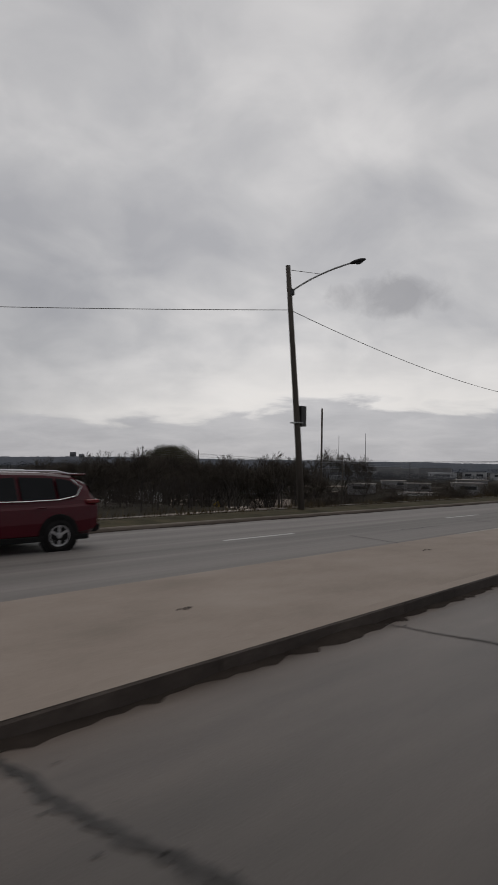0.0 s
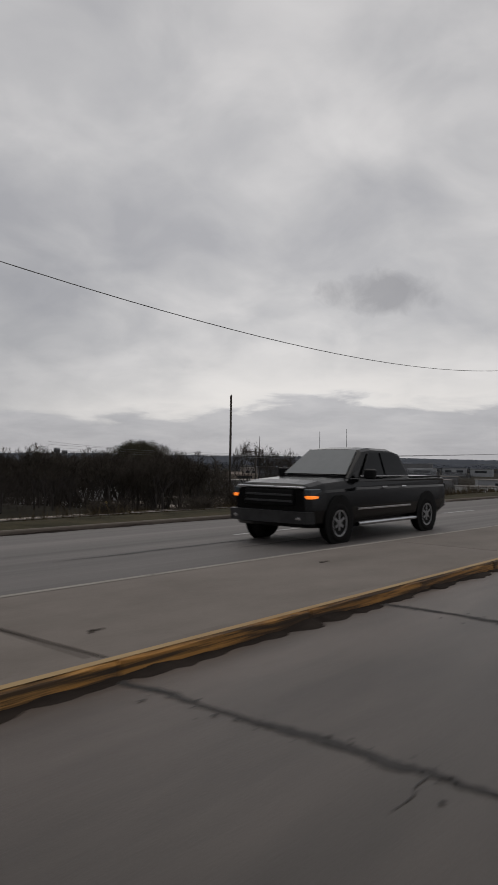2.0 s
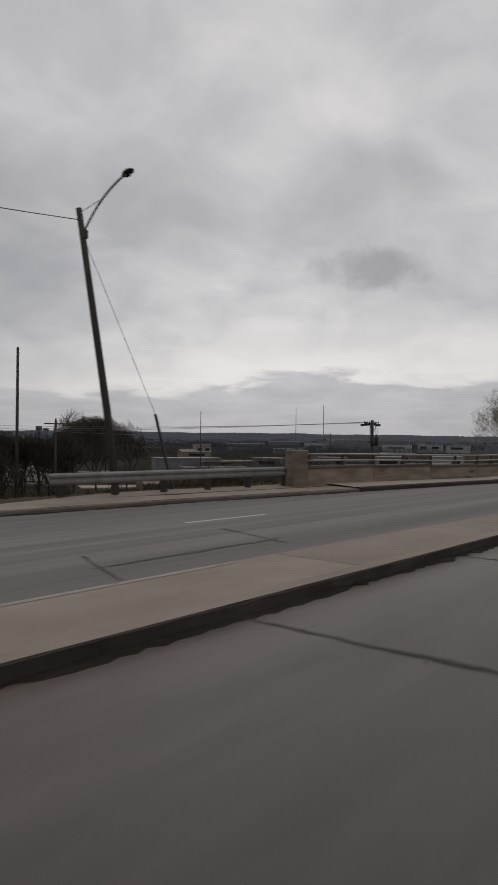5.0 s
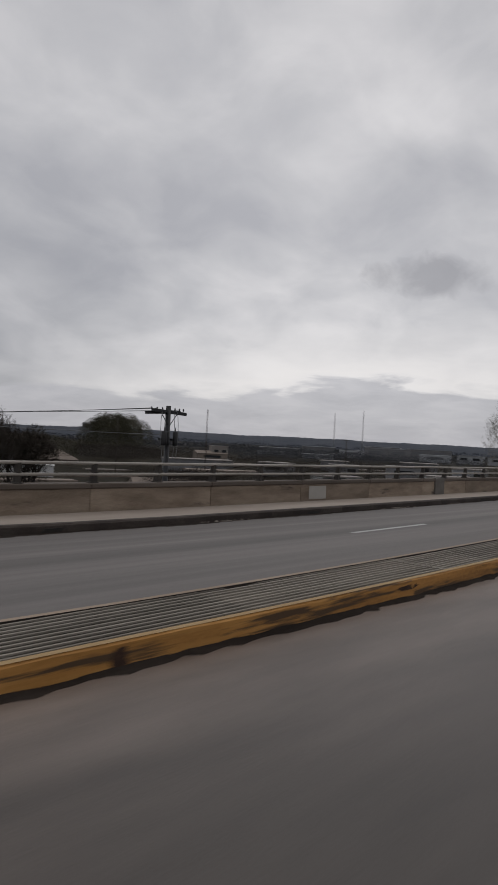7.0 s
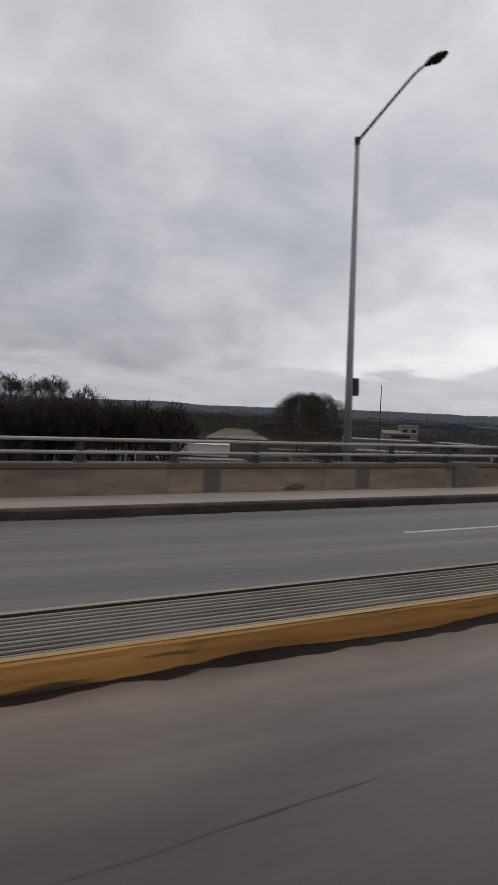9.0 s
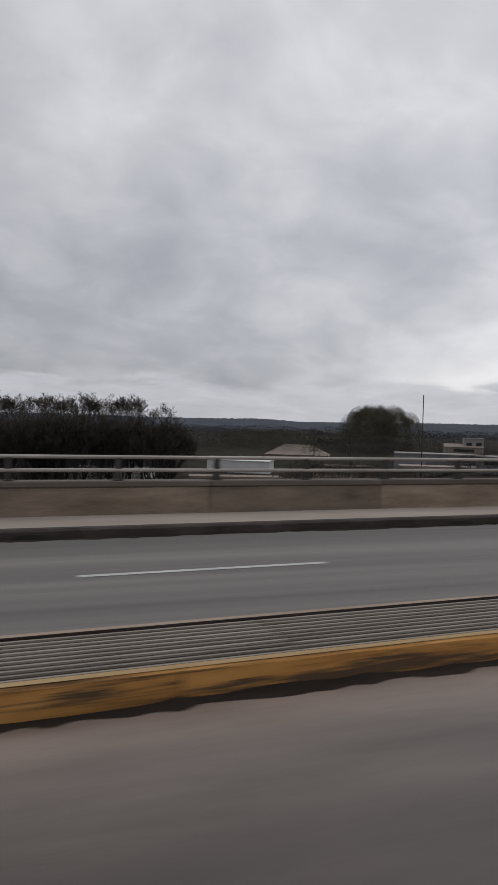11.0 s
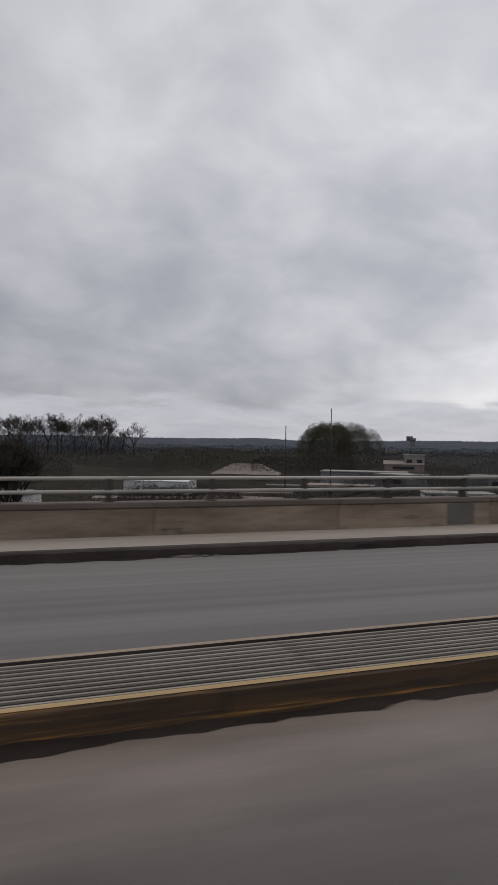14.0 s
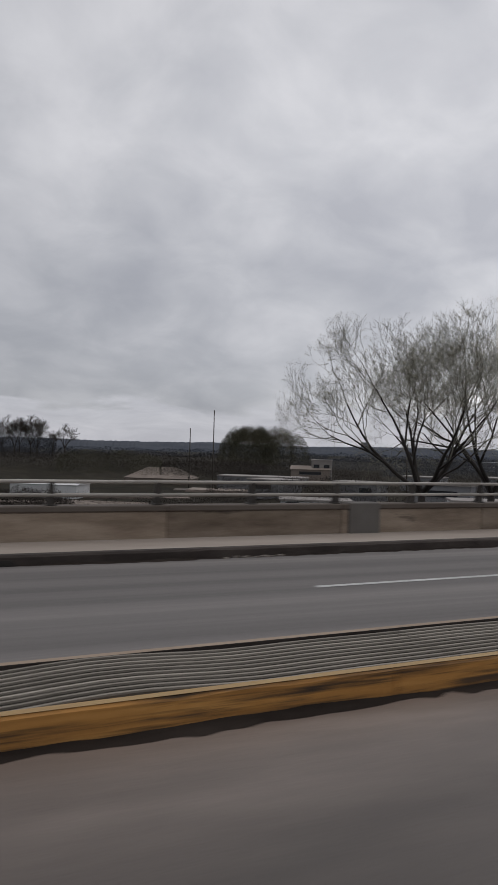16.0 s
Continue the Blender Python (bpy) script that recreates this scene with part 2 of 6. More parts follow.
M_DARK = material("dark_metal", [(0.02, 0.02, 0.021), (0.045, 0.045, 0.047)], 0.5, 4.0, 40, metal=0.3, bump=0.1)
M_WIRE = material("wire", [(0.14, 0.14, 0.14), (0.20, 0.20, 0.20)], 0.6, 2, 10, bump=0)
M_BARK = material("bark", [(0.022, 0.018, 0.016), (0.055, 0.046, 0.04)], 0.95, 3.0, 30, (3, 3, 0.6), 0.6)
M_TWIG = material("bare_twigs", [(0.040, 0.034, 0.029), (0.086, 0.074, 0.061)], 0.95, 0.4, 8, bump=0, vary=0.35, island=True)
M_TWIGN = material("pale_fine_twigs", [(0.18, 0.17, 0.14), (0.31, 0.295, 0.25)], 0.95, 0.4, 8, bump=0, vary=0.3, island=True)
M_BUD = material("pale_buds", [(0.30, 0.29, 0.20), (0.46, 0.44, 0.33)], 0.9, 0.5, 8, bump=0, vary=0.3, island=True)
M_WOODS = material("bare_woods", [(0.036, 0.031, 0.028), (0.076, 0.065, 0.057)], 0.95, 0.05, 2, bump=0, vary=0.14, island=True)
M_GREENW = material("budding_woods", [(0.052, 0.050, 0.034), (0.105, 0.098, 0.066)], 0.95, 0.05, 2, bump=0, vary=0.2, island=True)
# distance haze is painted into these two blue-grey base colours
M_HILL = material("hazed_wooded_hills", [(0.056, 0.064, 0.080), (0.082, 0.090, 0.106)], 0.95, 0.012, 0.2, bump=0)
M_HAZEW = material("hazed_grey_woods", [(0.050, 0.053, 0.061), (0.072, 0.075, 0.083)], 0.95, 0.03, 1, bump=0, vary=0.05, island=True)
M_BPALE = material("bluish_pale_cladding", [(0.27, 0.28, 0.295), (0.40, 0.41, 0.425)], 0.7, 0.2, 3, vary=0.2)
M_GRASS = material("rough_grass", [(0.014, 0.0125, 0.009), (0.026, 0.0225, 0.0155), (0.044, 0.038, 0.027)], 0.95, 0.10, 3.0, bump=0.5, spots=((0.075, 0.066, 0.057), 0.72, 0.03))
M_VERGE = material("verge_turf", [(0.022, 0.021, 0.011), (0.050, 0.044, 0.025), (0.080, 0.064, 0.040)], 0.95, 0.8, 12.0, bump=0.6)
M_WEED = material("dead_weeds", [(0.040, 0.033, 0.020), (0.110, 0.086, 0.054)], 0.95, 0.5, 8, bump=0, vary=0.4, island=True)
M_BWHITE = material("white_metal_cladding", [(0.56, 0.56, 0.56), (0.66, 0.66, 0.65)], 0.6, 0.2, 3)
M_BGREY = material("grey_cladding", [(0.14, 0.14, 0.145), (0.21, 0.21, 0.215)], 0.7, 0.2, 3, vary=0.2)
M_BTAN = material("tan_roofing", [(0.18, 0.145, 0.12), (0.26, 0.215, 0.18)], 0.85, 0.2, 3, vary=0.15)
M_BROOF = material("pale_roof", [(0.22, 0.20, 0.185), (0.31, 0.285, 0.265)], 0.8, 0.2, 3)
M_GLASSD = material("dark_window", [(0.02, 0.022, 0.025), (0.035, 0.038, 0.042)], 0.15, 1.0, 5, bump=0)
M_FARWIN = material("far_window", [(0.12, 0.125, 0.135), (0.17, 0.175, 0.185)], 0.3, 1.0, 5, bump=0)
M_EDGE = material("faded_edge_paint", [(0.24, 0.22, 0.19), (0.33, 0.305, 0.27)], 0.8, 3.0, 30, (0.4, 1, 1), 0.2, spots=((0.17, 0.155, 0.14), 0.58, 4.0))
M_SIGNY = material("yellow_sign", [(0.55, 0.36, 0.05), (0.62, 0.42, 0.08)], 0.5, 2, 10, bump=0)
M_REDP = material("red_car_paint", [(0.046, 0.003, 0.007), (0.058, 0.004, 0.009)], 0.18, 0.5, 3, bump=0)
M_BLKP = material("black_car_paint", [(0.002, 0.002, 0.003), (0.004, 0.004, 0.004)], 0.13, 0.5, 3, bump=0)
M_TYRE = material("tyre_rubber", [(0.007, 0.007, 0.007), (0.016, 0.015, 0.015)], 0.9, 4, 30)
M_RIM = material("alloy_rim", [(0.28, 0.28, 0.285), (0.40, 0.40, 0.41)], 0.35, 4, 20, metal=0.8, bump=0)
M_CHROME = material("chrome", [(0.55, 0.55, 0.56), (0.65, 0.65, 0.66)], 0.18, 4, 20, metal=1.0, bump=0)
M_CARGL = material("car_glass", [(0.006, 0.007, 0.008), (0.010, 0.011, 0.013)], 0.08, 1, 5, bump=0)
M_CARGL2 = material("pale_windscreen", [(0.06, 0.075, 0.085), (0.08, 0.095, 0.105)], 0.08, 1, 5, bump=0)
M_PLAST = material("black_trim", [(0.004, 0.004, 0.004), (0.008, 0.008, 0.008)], 0.6, 3, 20)
M_TAIL = material("red_lens", [(0.10, 0.004, 0.006), (0.14, 0.006, 0.008)], 0.25, 3, 20, bump=0)
M_AMBER = material("amber_lamp", [(0.8, 0.22, 0.03), (0.85, 0.27, 0.04)], 0.3, 3, 20, bump=0)
for _m in (M_GRASS, M_WOODS, M_GREENW, M_HILL, M_VERGE, M_WEED, M_TWIG, M_TWIGN, M_BUD, M_DIRT):
    _m.node_tree.nodes["Principled BSDF"].inputs["Specular IOR Level"].default_value = 0.08
for _m in (M_BLKP, M_REDP, M_CARGL, M_PLAST, M_TYRE):
    _m.node_tree.nodes["Principled BSDF"].inputs["Specular IOR Level"].default_value = 0.28
for _m in (M_CARGL, M_PLAST, M_TYRE):
    _m.node_tree.nodes["Principled BSDF"].inputs["Specular IOR Level"].default_value = 0.12
# thin bud scales let light through
_n, _l = M_BUD.node_tree.nodes, M_BUD.node_tree.links
_thin, _mixed = _n.new("ShaderNodeBsdfTranslucent"), _n.new("ShaderNodeMixShader")
_l.new(_n["Principled BSDF"].inputs["Base Color"].links[0].from_socket, _thin.inputs[0])
_mixed.inputs[0].default_value = 0.5
_l.new(_n["Principled BSDF"].outputs[0], _mixed.inputs[1])
_l.new(_thin.outputs[0], _mixed.inputs[2])
_l.new(_mixed.outputs[0], _n["Material Output"].inputs[0])
M_AMBER.node_tree.nodes["Principled BSDF"].inputs["Emission Color"].default_value = (1, 0.22, 0.02, 1)
M_AMBER.node_tree.nodes["Principled BSDF"].inputs["Emission Strength"].default_value = 0.9


# long dark streaks where traffic has scraped the kerb paint off, thicker along some stretches
_n, _l = M_YEL.node_tree.nodes, M_YEL.node_tree.links
_geo, _stretch, _streak = _n.new("ShaderNodeNewGeometry"), _n.new("ShaderNodeMapping"), _n.new("ShaderNodeTexNoise")
_stretch.inputs["Scale"].default_value = (0.55, 0.55, 16.0)
_streak.inputs["Scale"].default_value, _streak.inputs["Detail"].default_value, _streak.inputs["Roughness"].default_value = 1.0, 7, 0.66
_l.new(_geo.outputs["Position"], _stretch.inputs[0])
_l.new(_stretch.outputs[0], _streak.inputs["Vector"])
_place, _amount, _sum, _mask, _blend = (_n.new(k) for k in ("ShaderNodeSeparateXYZ", "ShaderNodeFloatCurve", "ShaderNodeMath", "ShaderNodeMapRange", "ShaderNodeMix"))
_scale = _n.new("ShaderNodeMath")
_scale.operation = "MULTIPLY"
_scale.inputs[1].default_value = 1 / 250.0
_l.new(_geo.outputs["Position"], _place.inputs[0])
_l.new(_place.outputs[0], _scale.inputs[0])
_curve = _amount.mapping.curves[0]
_stops = [(0.0, 0.5), (20 / 250, 0.58), (46 / 250, 0.52), (56 / 250, 0.45), (84 / 250, 0.40), (115 / 250, 0.40), (140 / 250, 0.44), (152 / 250, 0.48), (166 / 250, 0.51), (172 / 250, 0.66), (190 / 250, 0.66), (196 / 250, 0.58), (202 / 250, 0.51), (1.0, 0.49)]
_curve.points[0].location, _curve.points[1].location = _stops[0], _stops[-1]
for _q in _stops[1:-1]:
    _curve.points.new(*_q)
_amount.mapping.update()
_l.new(_scale.outputs[0], _amount.inputs["Value"])
_sum.operation = "ADD"
_l.new(_streak.outputs["Fac"], _sum.inputs[0])
_l.new(_amount.outputs[0], _sum.inputs[1])
_mask.interpolation_type = "SMOOTHSTEP"
_l.new(_sum.outputs[0], _mask.inputs["Value"])
for _k, _v in (("From Min", 0.96), ("From Max", 1.16), ("To Min", 0.0), ("To Max", 0.93)):
    _mask.inputs[_k].default_value = _v
_blend.data_type = "RGBA"
_b = _n["Principled BSDF"]
_l.new(_mask.outputs[0], _blend.inputs[0])
_l.new(_b.inputs["Base Color"].links[0].from_socket, _blend.inputs[6])
_blend.inputs[7].default_value = (0.030, 0.019, 0.011, 1)
_l.new(_blend.outputs[2], _b.inputs["Base Color"])


# the deck turns paler and its painted sheen stronger over the bridge's first metres
_n, _l = M_ROAD.node_tree.nodes, M_ROAD.node_tree.links
_sep, _map, _hs = _n.new("ShaderNodeSeparateXYZ"), _n.new("ShaderNodeMapRange"), _n.new("ShaderNodeHueSaturation")
_l.new(_n["Texture Coordinate"].outputs["Object"], _sep.inputs[0])
_l.new(_sep.outputs[0], _map.inputs["Value"])
for _k, _v in (("From Min", 72.0), ("From Max", 92.0), ("To Min", 0.0), ("To Max", 1.0)):
    _map.inputs[_k].default_value = _v


def road_math(op, a, b):
    n = _n.new("ShaderNodeMath")
    n.operation = op
    for i, v in enumerate((a, b)):
        if isinstance(v, (int, float)):
            n.inputs[i].default_value = v
        else:
            _l.new(v, n.inputs[i])
    return n.outputs[0]


# grazing sky sheen painted into the road colour, brighter towards the median kerb
_skew = road_math("MULTIPLY", road_math("MAXIMUM", road_math("SUBTRACT", _sep.outputs[0], 88.0), 0.0), 0.045)
_off = road_math("SUBTRACT", _sep.outputs[1], _skew)
_off = road_math("ADD", _off, road_math("MULTIPLY", _n["Noise Texture"].outputs["Fac"], 0.55))
_sheen = _n.new("ShaderNodeMapRange")
_sheen.interpolation_type = "SMOOTHSTEP"
_l.new(_off, _sheen.inputs["Value"])
for _k, _v in (("From Min", 2.3), ("From Max", 4.45), ("To Min", 1.0), ("To Max", 3.4)):
    _sheen.inputs[_k].default_value = _v
_gain = _n.new("ShaderNodeMix")
_gain.data_type = "FLOAT"
_l.new(_map.outputs[0], _gain.inputs[0])
# weaker painted sheen for the road before the bridge
_sheen_before = _n.new("ShaderNodeMapRange")
_sheen_before.interpolation_type = "SMOOTHSTEP"
_l.new(_off, _sheen_before.inputs["Value"])
for _k, _v in (("From Min", 2.2), ("From Max", 4.5), ("To Min", 0.92), ("To Max", 1.75)):
    _sheen_before.inputs[_k].default_value = _v
_l.new(_sheen_before.outputs[0], _gain.inputs[2])
_l.new(_sheen.outputs[0], _gain.inputs[3])
_b = _n["Principled BSDF"]
_l.new(_b.inputs["Base Color"].links[0].from_socket, _hs.inputs["Color"])
_l.new(_gain.outputs[0], _hs.inputs["Value"])
_l.new(_hs.outputs[0], _b.inputs["Base Color"])


# ---- building blocks ----
class Buf:
    """Gathers vertices and faces of one mesh."""

    def __init__(self):
        self.v, self.f = [], []

    def add(self, verts, faces):
        o = len(self.v)
        self.v += [tuple(p) for p in verts]
        self.f += [tuple(i + o for i in q) for q in faces]
        return self

    def box(self, lo, hi, bevel=0.0, m=None):
        (x0, y0, z0), (x1, y1, z1) = lo, hi
        b = bevel
        if b:
            rings = [(b, b, z0), (0, 0, z0 + b), (0, 0, z1 - b), (b, b, z1)]
        else:
            rings = [(0, 0, z0), (0, 0, z1)]
        vs = []
        for ix, iy, z in rings:
            if b:
                c = b
                vs += [(x0 + ix + c, y0 + iy, z), (x1 - ix - c, y0 + iy, z), (x1 - ix, y0 + iy + c, z), (x1 - ix, y1 - iy - c, z),
                       (x1 - ix - c, y1 - iy, z), (x0 + ix + c, y1 - iy, z), (x0 + ix, y1 - iy - c, z), (x0 + ix, y0 + iy + c, z)]
            else:
                vs += [(x0, y0, z), (x1, y0, z), (x1, y1, z), (x0, y1, z)]
        k = 8 if b else 4
        fs = [tuple(range(k - 1, -1, -1)), tuple(range(k * (len(rings) - 1), k * len(rings)))]
        for r in range(len(rings) - 1):
            for i in range(k):
                j = (i + 1) % k
                fs.append((r * k + i, r * k + j, r * k + k + j, r * k + k + i))
        if m is not None:
            vs = [m @ Vector(p) for p in vs]
        return self.add(vs, fs)

    def tube(self, pts, radii, n=6, cap=True):
        pts = [Vector(p) for p in pts]
        if isinstance(radii, (int, float)):
            radii = [radii] * len(pts)
        vs, ref = [], None
        for i, p in enumerate(pts):
            d = (pts[min(i + 1, len(pts) - 1)] - pts[max(i - 1, 0)]).normalized()
            if ref is None:
                ref = d.orthogonal().normalized()
            ref = (ref - d * ref.dot(d))
            ref = ref.normalized() if ref.length > 1e-6 else d.orthogonal().normalized()
            w = d.cross(ref)
            for k in range(n):
                a = 2 * math.pi * k / n
                vs.append(p + radii[i] * (math.cos(a) * ref + math.sin(a) * w))
        fs = []
        for i in range(len(pts) - 1):
            for k in range(n):
                j = (k + 1) % n
                fs.append((i * n + k, i * n + j, i * n + n + j, i * n + n + k))
        if cap:
            fs += [tuple(range(n - 1, -1, -1)), tuple(range((len(pts) - 1) * n, len(pts) * n))]
        return self.add(vs, fs)

    def loft(self, rings, close=True):
        n = len(rings[0])
        vs = [p for r in rings for p in r]
        fs = []
        for i in range(len(rings) - 1):
            for k in range(n):
                j = (k + 1) % n
                fs.append((i * n + k, i * n + j, i * n + n + j, i * n + n + k))
        if close:
            fs += [tuple(range(n - 1, -1, -1)), tuple(range((len(rings) - 1) * n, len(rings) * n))]
        return self.add(vs, fs)

    def mesh(self, name, smooth=False):
        me = bpy.data.meshes.new(name)
        me.from_pydata(self.v, [], self.f)
        if smooth:
            me.polygons.foreach_set("use_smooth", [True] * len(me.polygons))
        me.update()
        return me


def part(name, buf, mat, parent=None, label="", m=None, smooth=False):
    """Links one mesh object, under a thing or a part if parent is given."""
    me = buf if isinstance(buf, bpy.types.Mesh) else buf.mesh(name, smooth)
    if not me.materials:
        me.materials.append(mat)
    ob = new(name, me)
    if parent is not None:
        ob.parent = parent
    if m is not None:
        ob.matrix_basis = m
    if label:
        ob["label"] = label
    return ob


def thing(name, label, category, group="", kind="", m=None):
    ob = tagged(new(name), label, category, group, kind)
    ob.empty_display_size = 0.2
    if m is not None:
        ob.matrix_basis = m
    return ob


# ---- the line of the road: s metres along, d metres to the left ----
BEND, JOIN = 0.045, 88.0
STEP = 0.5
_axis = [(-80.0, 0.0, 0.0)]
for _i in range(1000):
    _s = -80 + STEP * _i
    _t = min(1.0, max(0.0, (_s - (JOIN - 7)) / 14.0))
    _h = BEND * _t * _t * (3 - 2 * _t)
    _x, _y, _ = _axis[-1]
    _axis.append((_x + STEP * math.cos(_h), _y + STEP * math.sin(_h), _h))


def axis(s):
    u = (s + 80.0) / STEP
    i = max(0, min(len(_axis) - 2, int(u)))
    a, b = _axis[i], _axis[i + 1]
    k = u - i
    return tuple(a[j] + (b[j] - a[j]) * k for j in range(3))


def at(s, d, z=0.0):
    x, y, h = axis(s)
    return Vector((x - d * math.sin(h), y + d * math.cos(h), z))


def along(s, d, z=0.0, turn=0.0):
    """The pose of a thing that stands at s, d with its own x axis along the road."""
    p = at(s, d, z)
    return pose(p.x, p.y, p.z, 0, 0, math.degrees(axis(s)[2]) + turn)


def table(rows):
    xs, ys = zip(*rows)
    return lambda s: float(np.interp(s, xs, ys))


K = table([(-60, 3.4), (0, 3.6), (10, 3.87), (20, 4.02), (35, 4.15), (55, 4.1), (75, 3.95), (88, 3.85), (300, 3.85)])
MF = table([(-60, 6.7), (0, 6.75), (18, 6.95), (30, 6.8), (40, 6.5), (46, 6.0), (55, 5.65), (64, 5.45), (78, 5.0), (86, 4.82), (300, 4.81)])
E_ = table([(-60, 14.2), (58, 14.25), (70, 13.6), (80, 12.2), (87, 10.9), (92, 10.78), (300, 10.78)])
FALL = table([(-60, 0.016), (60, 0.016), (90, 0.032), (300, 0.032)])
TOP = table([(-60, 0.135), (76.9, 0.135), (83.8, 0.19), (300, 0.19)])
S0, S1, SB = -50.0, 290.0, 76.0


def zfar(s, d):
    return -FALL(s) * (d - MF(s))


def ribbon(buf, s0, s1, lines, step=2.0):
    """A sheet over s0..s1; lines: functions s -> (d, z), from the right to the left."""
    n = max(1, int(math.ceil((s1 - s0) / step)))
    vs = []
    for i in range(n + 1):
        s = s0 + (s1 - s0) * i / n
        for fn in lines:
            d, z = fn(s)
            vs.append(at(s, d, z))
    k = len(lines)
    fs = [(i * k + j, i * k + k + j, i * k + k + j + 1, i * k + j + 1) for i in range(n) for j in range(k - 1)]
    return buf.add(vs, fs)


# ---- ground and far hills ----
def smooth(a, b, x):
    t = min(1.0, max(0.0, (x - a) / (b - a)))
    return t * t * (3 - 2 * t)


SLOPE = table([(0, -0.62), (17, -0.62), (22, -1.0), (30, -2.2), (58, -4.3), (110, -6.0), (200, -9.5), (5000, -10.5)])


def ground_z(x, y):
    emb = 1 - smooth(78, 97, x)
    z = emb * SLOPE(abs(y - 3)) + (1 - emb) * -10.5
    # a lower basin where the sheds stand
    t = min(1.0, max(0.0, ((x - 185) * 115 + (y - 175) * 185) / (115.0 ** 2 + 185.0 ** 2)))
    z -= 8.5 * (1 - smooth(46, 92, math.hypot(x - 185 - 115 * t, y - 175 - 185 * t)))
    wild = smooth(20, 40, abs(y - 3)) if x < 90 else 1.0
    z += wild * 0.5 * noise.noise(Vector((x * 0.03, y * 0.03, 0.3)))
    return z


gx = [-4500, -3000, -1800, -1000, -500, -250, -130] + [-80 + 5 * i for i in range(76)] + [320, 360, 420, 500, 600, 750, 950, 1300, 1800, 2500, 3400, 4500]
gy = [-4500, -3000, -1800, -1000, -500, -250, -140, -90, -60, -40] + [-25 + 4 * i for i in range(40)] + [145, 165, 190, 220, 260, 310, 380, 460, 560, 700, 900, 1200, 1600, 2200, 3200, 4500]
buf = Buf()
buf.add([(x, y, ground_z(x, y)) for y in gy for x in gx],
        [(j * len(gx) + i, j * len(gx) + i + 1, (j + 1) * len(gx) + i + 1, (j + 1) * len(gx) + i) for j in range(len(gy) - 1) for i in range(len(gx) - 1)])
tagged(part("ground", buf, M_GRASS, smooth=True), "dull olive-brown valley floor with bare patches and rough grass", "ground", kind="structure")


def hills(name, dist, base, amp, a0, a1, mat, seed, label, bump):
    b, n, rows = Buf(), int((a1 - a0) * 6), 5
    for i in range(n + 1):
        a = radians(a0 + (a1 - a0) * i / n)
        top = base + amp * noise.fractal(Vector((a * 5.0, seed, 0)), 0.9, 2.1, 4) + bump * noise.noise(Vector((a * 260, seed, 1))) + 0.6 * bump * noise.noise(Vector((a * 700, seed, 2)))
        for r in range(rows + 1):
            u = r / rows
            rad = dist + 420 * u
            b.v.append((150 + rad * math.cos(a), rad * math.sin(a), -12 + (top + 12) * math.sin(u * math.pi / 2)))
    k = rows + 1
    b.f = [(i * k + r, i * k + r + 1, (i + 1) * k + r + 1, (i + 1) * k + r) for i in range(n) for r in range(rows)]
    return tagged(part(name, b, mat), label, "hills", kind="structure")


# the ridge gets its haze from the material colour
hills("backdrop_hills", 2300, 23, 9, -40, 200, M_HILL, 3.0, "long wooded ridge on the horizon, haze in its blue-grey colour", 2.5)


# ---- carriageways ----
buf = ribbon(Buf(), S0, S1, [lambda s: (-9.0, -0.12), lambda s: (-3.0, -0.06), lambda s: (1.0, 0.0), lambda s: (K(s) + 0.05, 0.0)])
tagged(part("road_near", buf, M_ROAD), "worn grey-brown concrete lanes with sealed cross cracks", "road", kind="structure")
buf = ribbon(Buf(), S0, S1, [lambda s: (MF(s) - 0.05, 0.0), lambda s: (MF(s) + 3.2, zfar(s, MF(s) + 3.2)), lambda s: (E_(s) + 0.05, zfar(s, E_(s)))])
tagged(part("road_far", buf, M_FAR), "grey asphalt lanes beyond the median", "road", kind="structure")
buf = ribbon(Buf(), SB + 2, S1, [lambda s: (-9.4, -0.35), lambda s: (13.0, -0.55), lambda s: (13.0, -1.5), lambda s: (-9.4, -1.5), lambda s: (-9.4, -0.35)], 6.0)
tagged(part("bridge_deck", buf, M_COPE), "thick concrete bridge deck under the lanes", "bridge deck", kind="structure")


def pave(name, s0, s1, d0, d1, mat, lift=0.004, steps=8, group="", zf=zfar):
    b = ribbon(Buf(), s0, s1, [lambda s: (d0(s), zf(s, d0(s)) + lift), lambda s: (d1(s), zf(s, d1(s)) + lift)], (s1 - s0) / steps)
    return b


# lane dashes on the far carriageway
for i, s in enumerate([191.24 + 12.19 * k for k in range(-9, 7)] + [-10.6, 0.4, 11.3, 22.2, 33.0, 43.8, 54.4, 65.6]):
    mid = (lambda q: MF(q) + 0.508 * (E_(q) - MF(q)) - 0.11) if s > 70 else (lambda q: 10.6 if q < 45 else 10.6 - (q - 45) * 0.035)
    length = 3.05 if s > 70 else 2.5
    tagged(part("lane_dash", pave("lane_dash", s, s + length, lambda q: mid(q) - 0.06, lambda q: mid(q) + 0.06, M_WHITE), M_WHITE),
           "worn white painted lane dash on asphalt", "road marking", "lane dashes", "structure")

# thin pale line along the far edge of the median before the bridge
b = ribbon(Buf(), 15.0, 62.0, [lambda s: (MF(s) - 0.10, TOP(s) + 0.004), lambda s: (MF(s) - 0.005, TOP(s) + 0.004)], 1.5)
tagged(part("edge_line", b, M_EDGE), "faded pale edge line along the median top", "road marking", kind="structure")


